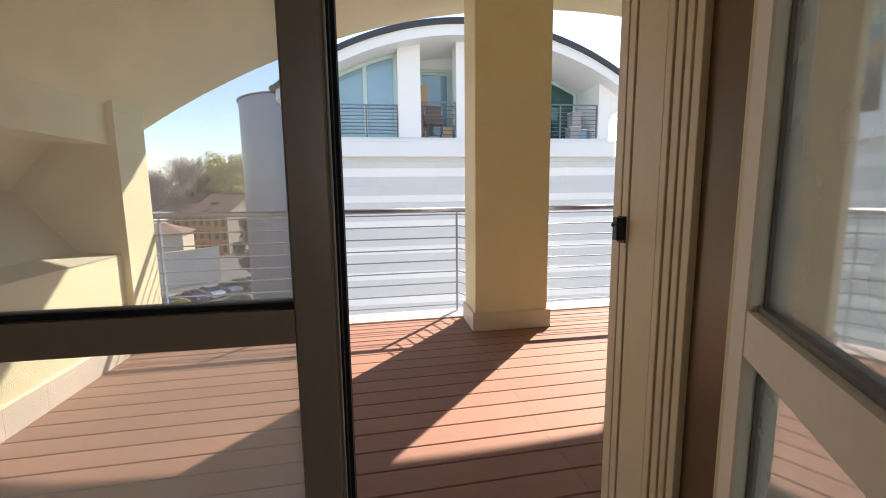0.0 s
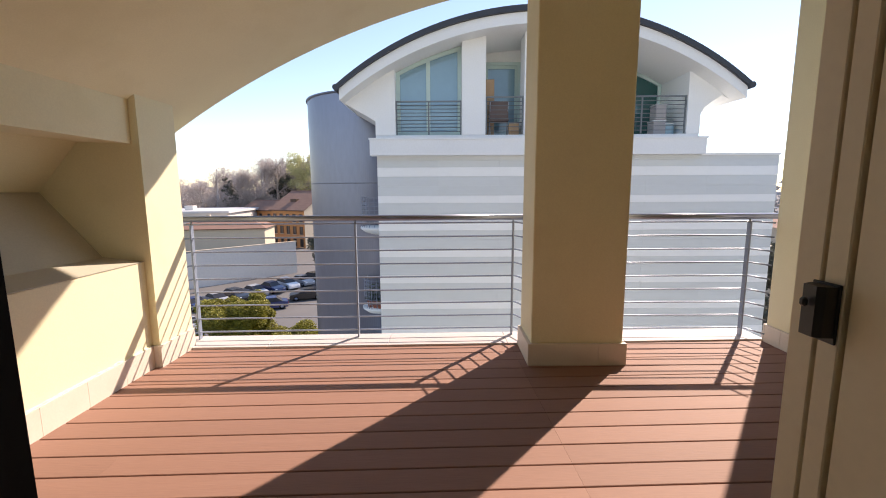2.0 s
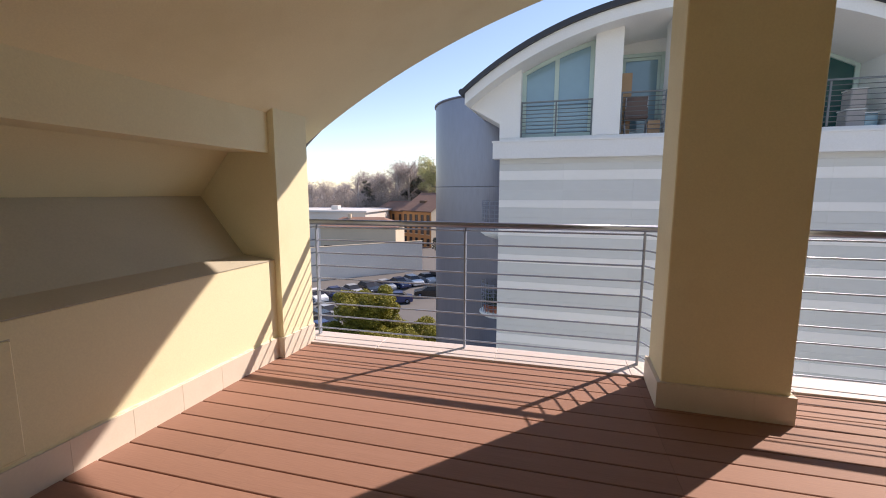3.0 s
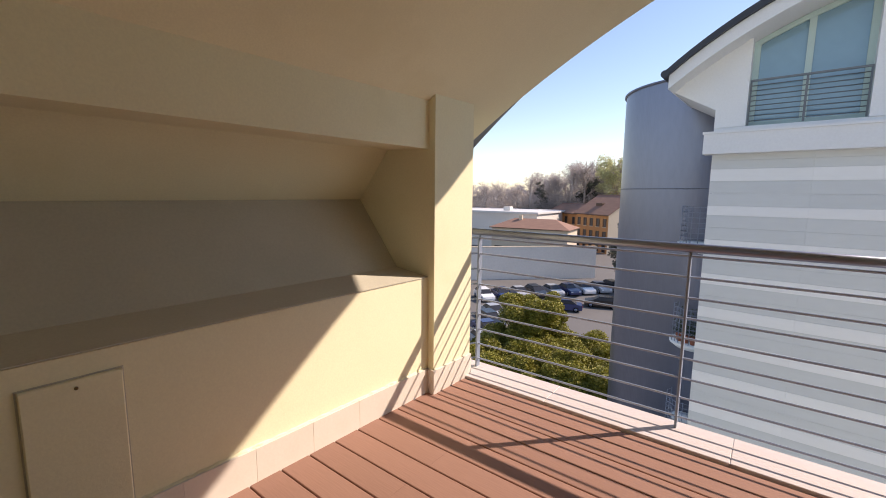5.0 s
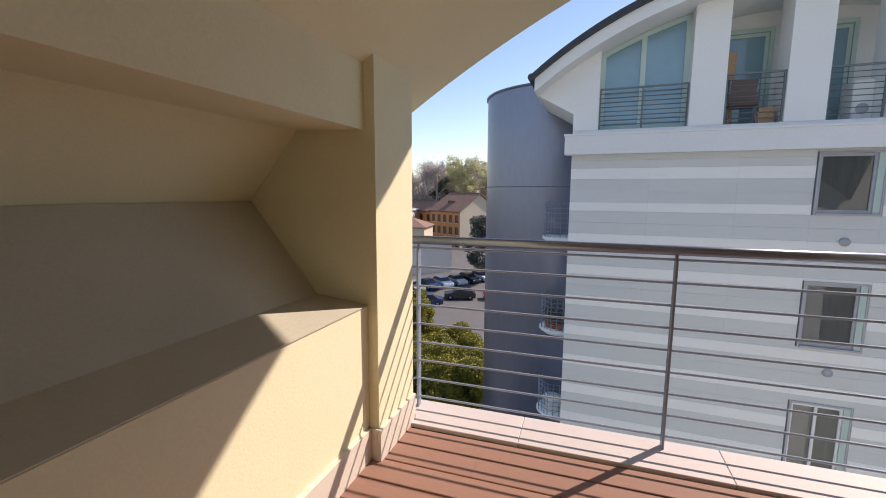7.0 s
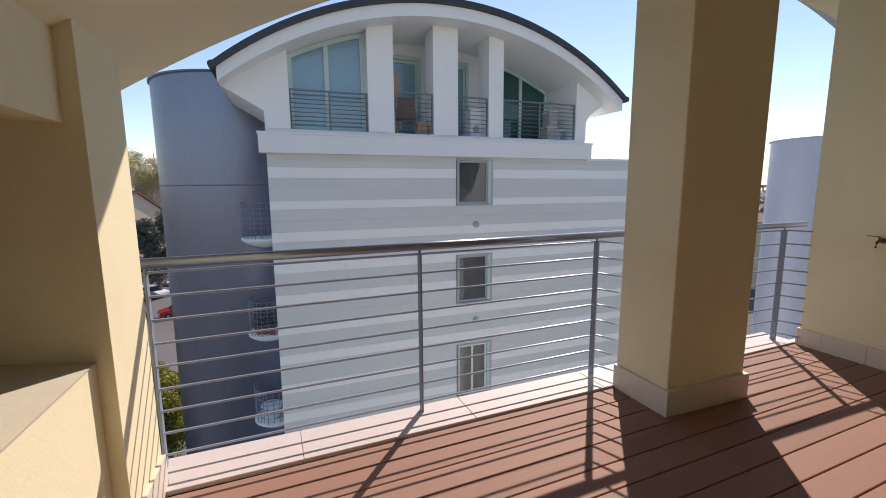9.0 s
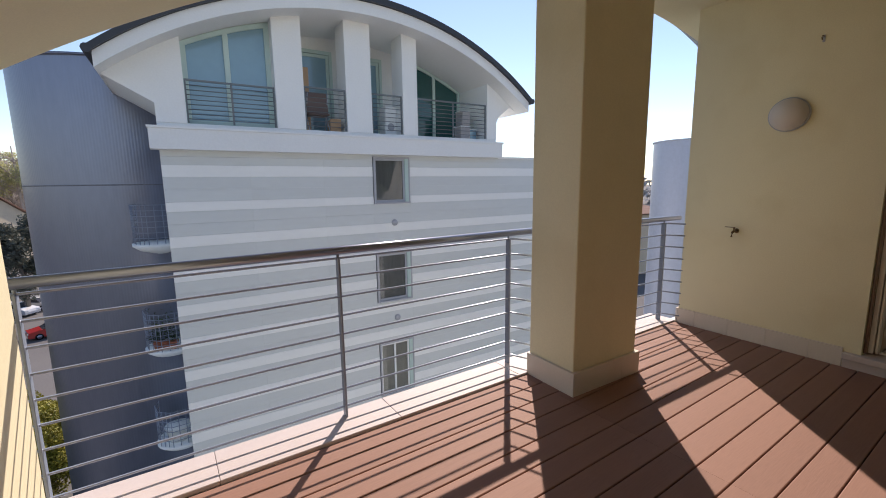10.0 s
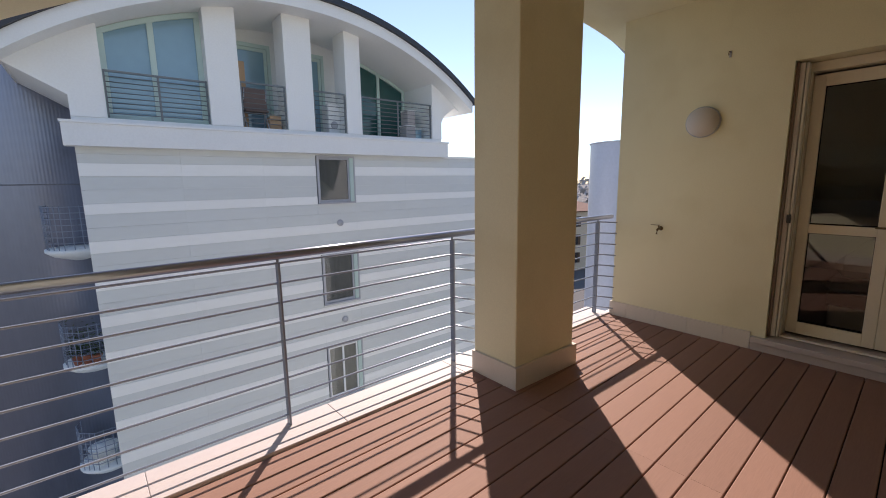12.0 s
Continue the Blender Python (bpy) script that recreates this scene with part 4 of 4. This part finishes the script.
def car(body_m, hatch_):
    """A parked car: body with arches and bumpers, glazed cabin, four wheels, lights."""
    c = thing("parked_car", (0, 0, 0), "parked car in the yard", "car", "parked cars")
    side = [(-2.1, 0.28), (-2.14, 0.55), (-2.05, 0.82), (-1.1, 0.98), (1.5 if not hatch_ else 1.75, 0.98), (2.08, 0.88), (2.12, 0.5), (2.05, 0.26), (1.7, 0.24), (1.62, 0.48), (1.35, 0.62), (1.08, 0.48), (1.0, 0.24), (-0.98, 0.24), (-1.06, 0.48), (-1.33, 0.62), (-1.6, 0.48), (-1.68, 0.24)]
    bm = prism(side, "y", -0.86, 0.86)
    part("body", bm, body_m, c)
    end = 1.45 if not hatch_ else 1.95
    cab = [(-1.05, 0.981), (-0.35, 1.42), (0.75 if not hatch_ else 1.35, 1.44), (end, 0.981)]
    bm = prism(cab, "y", -0.76, 0.76)
    for v in bm.verts:
        if v.co.z > 1.2:
            v.co.y *= 0.84
    part("cabin_glass", bm, DARKWIN, c, "dark glazed car cabin")
    part("roof", boxes((-0.38, 0.80 if not hatch_ else 1.4, -0.655, 0.655, 1.425, 1.468), bevel=0.015), body_m, c)
    for x in (-1.33, 1.35):
        for y in (-0.80, 0.80):
            tyre = part("wheel", lathe([(0.0, -0.1), (0.30, -0.1), (0.32, -0.06), (0.32, 0.06), (0.30, 0.1), (0.0, 0.1)], 18, (x, y, 0.32), Matrix.Rotation(radians(90), 4, "X")), RUBBER, c)
            part("rim", lathe([(0.0, -0.115), (0.19, -0.11), (0.19, 0.11), (0.0, 0.115)], 14, (x, y, 0.32), Matrix.Rotation(radians(90), 4, "X")), STEEL, tyre)
    for y in (-0.62, 0.62):
        part("headlight", boxes((-2.13, -2.0, y - 0.16, y + 0.16, 0.60, 0.74), bevel=0.02), GLASSY, c)
        part("tail_light", boxes((2.04, 2.13, y - 0.14, y + 0.14, 0.66, 0.82), bevel=0.02), TAIL, c)
    return c


GLASSY = mat("headlight_glass", (0.7, 0.72, 0.75), 0.1, 0.02, bump=0)
TAIL = mat("tail_light_red", (0.35, 0.01, 0.01), 0.2, 0.05, bump=0)
PAINTS = {"white": (0.75, 0.75, 0.76), "dark blue": (0.02, 0.035, 0.12), "black": (0.015, 0.015, 0.018), "silver grey": (0.35, 0.36, 0.38), "red": (0.35, 0.02, 0.02)}
protos = {}
for k, (nm, c) in enumerate(PAINTS.items()):
    pm = mat(nm.replace(" ", "_") + "_car_paint", c, 0.22, 0.03, bump=0, spec=0.8)
    protos[nm] = tagged(car(pm, k % 2 == 0), nm + " parked car on the asphalt yard")
order = ["white", "dark blue", "silver grey", "black", "silver grey", "dark blue", "white", "silver grey", "black", "white", "silver grey", "red"]
rnd = random.Random(5)
used = set()


def park(nm, x, y, yaw):
    m = frame_at(x, y, yaw, GZ)
    if nm in used:
        copy_thing(protos[nm], m)
    else:
        used.add(nm)
        protos[nm].matrix_world = m


for k in range(11):       # row along the wall
    park(order[k % 12], -31.5 + 1.45 * k, 48.5 + 2.2 * k, 142 + rnd.uniform(-4, 4))
for k, (nm, x, y, yaw) in enumerate((("black", -17.9, 55.3, 20), ("dark blue", -20.9, 50.7, 24), ("white", -36.4, 49.2, 115), ("silver grey", -26.0, 42.4, 150), ("black", -24.6, 39.6, 150), ("dark blue", -23.0, 36.6, 150), ("silver grey", -21.4, 33.6, 150), ("black", -33.0, 44.0, 150), ("black", -11.8, 60.5, 20), ("red", -12.9, 57.0, 20), ("silver grey", 24, 34, 60), ("dark blue", 27, 38, 60))):
    park(nm, x, y, yaw)


# ---- trees ----
def crown(bm, rnd, centre, radius, count, size, squash=0.8):
    """Many small leaf quads in an uneven cloud."""
    for _ in range(count):
        d = Vector((rnd.gauss(0, 1), rnd.gauss(0, 1), rnd.gauss(0, 1)))
        d = d.normalized() * radius * rnd.random() ** 0.45
        d.z *= squash
        p = centre + d
        u = Vector((rnd.gauss(0, 1), rnd.gauss(0, 1), rnd.gauss(0, 0.6))).normalized() * size * rnd.uniform(0.6, 1.3)
        w = u.cross(Vector((rnd.gauss(0, 1), rnd.gauss(0, 1), rnd.gauss(0, 1)))).normalized() * size * 0.5
        bm.faces.new([bm.verts.new(v) for v in (p - u, p + w, p + u, p - w)])


def tree(name, label, h, spread, bark, leafm, seed, density=1.0, leaf_size=0.16, low=0.35, bare=False):
    rnd = random.Random(seed)
    t = thing(name, (0, 0, 0), label, "tree", name + "s")
    tr = bmesh.new()
    top = Vector((rnd.uniform(-0.5, 0.5), rnd.uniform(-0.5, 0.5), h * 0.93))
    tube([Vector((0, 0, 0)), Vector((0.1, 0, h * 0.3)), top * 0.65, top], h * 0.022, 7, tr, h * 0.004)
    lv = bmesh.new()
    for i in range(int(16 * density) if not bare else 26):
        z = h * rnd.uniform(low, 0.88)
        a = rnd.random() * 6.28
        reach = spread * (1.15 - 0.75 * (z / h - low)) * rnd.uniform(0.6, 1.05)
        s0 = Vector((0, 0, z * 0.92))
        e0 = Vector((math.cos(a) * reach, math.sin(a) * reach, min(h, z + reach * rnd.uniform(0.25, 0.8))))
        tube([s0, (s0 + e0) / 2 + Vector((0, 0, 0.1 * reach)), e0], h * 0.007, 5, tr, h * 0.0018)
        if bare:
            for _ in range(7):
                q = s0.lerp(e0, rnd.uniform(0.4, 1.0))
                e1 = q + Vector((rnd.gauss(0, 0.22), rnd.gauss(0, 0.22), rnd.uniform(0.1, 0.4))) * spread
                tube([q, e1], h * 0.0022, 3, tr, h * 0.0007)
                crown(lv, rnd, e1, spread * 0.30, int(15 * density), leaf_size)
        else:
            crown(lv, rnd, e0, spread * rnd.uniform(0.2, 0.36), int((170 if leaf_size > 0.1 else 560) * density), leaf_size)
            crown(lv, rnd, s0.lerp(e0, 0.5), spread * 0.34, int((90 if leaf_size > 0.1 else 300) * density), leaf_size)
    part("trunk", tr, bark, t)
    part("crown", lv, leafm, t)
    return t


BARK = mat("grey_bark", (0.20, 0.17, 0.145), 0.95, 0.2, 1, 10, 0.3)
PALEBARK = mat("pale_plane_bark", (0.46, 0.41, 0.38), 0.95, 0.2, 1, 10, 0.3)
def foliage(name, col, var, thin=0.35):
    m = mat(name, col, 0.6, var, 0.6, 8, 0.0, island=1.2)
    n, l = m.node_tree.nodes, m.node_tree.links      # thin leaves let part of the light through
    tr, mix = n.new("ShaderNodeBsdfTranslucent"), n.new("ShaderNodeMixShader")
    mix.inputs[0].default_value = thin
    b = n["Principled BSDF"]
    l.new(b.inputs["Base Color"].links[0].from_socket, tr.inputs[0])
    l.new(b.outputs[0], mix.inputs[1]), l.new(tr.outputs[0], mix.inputs[2])
    l.new(mix.outputs[0], n["Material Output"].inputs[0])
    return m
YELLOWG = foliage("yellow_green_leaves", (0.25, 0.23, 0.03), 0.6, 0.14)
# Needles greyed and twigs paled: distance haze is put into their colours.
DARKG = foliage("haze_grey_needles", (0.12, 0.13, 0.105), 0.4, 0.3)
SPRING = foliage("spring_buds", (0.56, 0.56, 0.32), 0.3, 0.45)
TWIG = foliage("haze_pale_twigs", (0.52, 0.465, 0.445), 0.3, 0.45)

ev = [tree("evergreen_tree", "dense yellow-green evergreen tree below the balcony", 7.0, 2.5, BARK, YELLOWG, 11, 3.4, 0.075, 0.2),
      tree("evergreen_tree", "rounded yellow-green evergreen shrub below the balcony", 4.6, 2.3, BARK, YELLOWG, 12, 3.2, 0.075, 0.15)]
ev[0].matrix_world = frame_at(-13.6, 28.2, 0)
ev[1].matrix_world = frame_at(-9.4, 28.6, 0)
copy_thing(ev[1], frame_at(-11.6, 27.0, 130))
copy_thing(ev[1], frame_at(-8.0, 25.0, 220))
copy_thing(ev[1], frame_at(-13.4, 24.2, 70))
copy_thing(ev[1], frame_at(-10.4, 24.6, 310))
copy_thing(ev[1], frame_at(-15.2, 27.0, 170))
cedar = tree("cedar_tree", "dark cedar with drooping branches", 13.5, 4.0, BARK, DARKG, 21, 2.0, 0.22, 0.15)
cedar.matrix_world = frame_at(-17.3, 68.0, 0) @ Matrix.Scale(0.86, 4)
copy_thing(cedar, frame_at(-14.5, 20.5, 40, GZ - 8.0))
copy_thing(cedar, frame_at(24.0, 30.0, 90))
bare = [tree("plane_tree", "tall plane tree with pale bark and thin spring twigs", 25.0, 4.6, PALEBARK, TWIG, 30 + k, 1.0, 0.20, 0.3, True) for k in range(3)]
green = [tree("lime_tree", "tall tree in fresh pale green spring leaf", 26.0, 5.5, PALEBARK, SPRING, 40 + k, 1.0, 0.26, 0.42) for k in range(2)]
pine = [tree("pine_tree", "dark tall pine among the bare trees", 24.0, 3.6, BARK, DARKG, 50 + k, 1.5, 0.36, 0.45) for k in range(2)]
rnd = random.Random(9)
seen_first = set()


def plant(o, x, y, s):
    m = frame_at(x, y, rnd.uniform(0, 360)) @ Matrix.Scale(s, 4)
    if o.name in seen_first:
        c = copy_thing(o, m)
        c.scale = (s, s, s)
    else:
        seen_first.add(o.name)
        o.matrix_world = m


for k in range(84):       # long wood behind the houses
    deg = 101 + 29 * k / 69 + rnd.uniform(-0.4, 0.4) if k < 70 else 60 + (k - 70) * 6.5 if k < 76 else 131 + (k - 76) * 4
    a = radians(deg)
    d = rnd.uniform(136, 178)
    low = 1.0 if deg < 113 else 0.86 if deg < 118 else 0.72
    if deg < 108.4 and rnd.random() < 0.55:
        plant(green[k % 2], d * math.cos(a), d * math.sin(a), rnd.uniform(0.92, 1.04))
    else:
        plant(bare[k % 3], d * math.cos(a), d * math.sin(a), rnd.uniform(0.9, 1.1) * low)
for deg, d, s in ((110.6, 146, 0.98), (109.4, 158, 0.94), (116.4, 150, 0.80)):     # a few dark pines
    plant(pine[0 if d < 150 else 1], d * math.cos(radians(deg)), d * math.sin(radians(deg)), s)
# Grey base colour puts the haze of distance into the far woods.
HAZE = mat("haze_painted_woods", (0.42, 0.42, 0.43), 1.0, 0.15, 0.02, 0.3, 0)
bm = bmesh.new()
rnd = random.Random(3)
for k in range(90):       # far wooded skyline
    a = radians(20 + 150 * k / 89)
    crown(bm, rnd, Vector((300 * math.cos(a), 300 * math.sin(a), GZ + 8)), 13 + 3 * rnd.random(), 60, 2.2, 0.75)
tagged(part("backdrop", bm, HAZE), "line of far woods with haze put into their grey", "woods", kind="stuff")
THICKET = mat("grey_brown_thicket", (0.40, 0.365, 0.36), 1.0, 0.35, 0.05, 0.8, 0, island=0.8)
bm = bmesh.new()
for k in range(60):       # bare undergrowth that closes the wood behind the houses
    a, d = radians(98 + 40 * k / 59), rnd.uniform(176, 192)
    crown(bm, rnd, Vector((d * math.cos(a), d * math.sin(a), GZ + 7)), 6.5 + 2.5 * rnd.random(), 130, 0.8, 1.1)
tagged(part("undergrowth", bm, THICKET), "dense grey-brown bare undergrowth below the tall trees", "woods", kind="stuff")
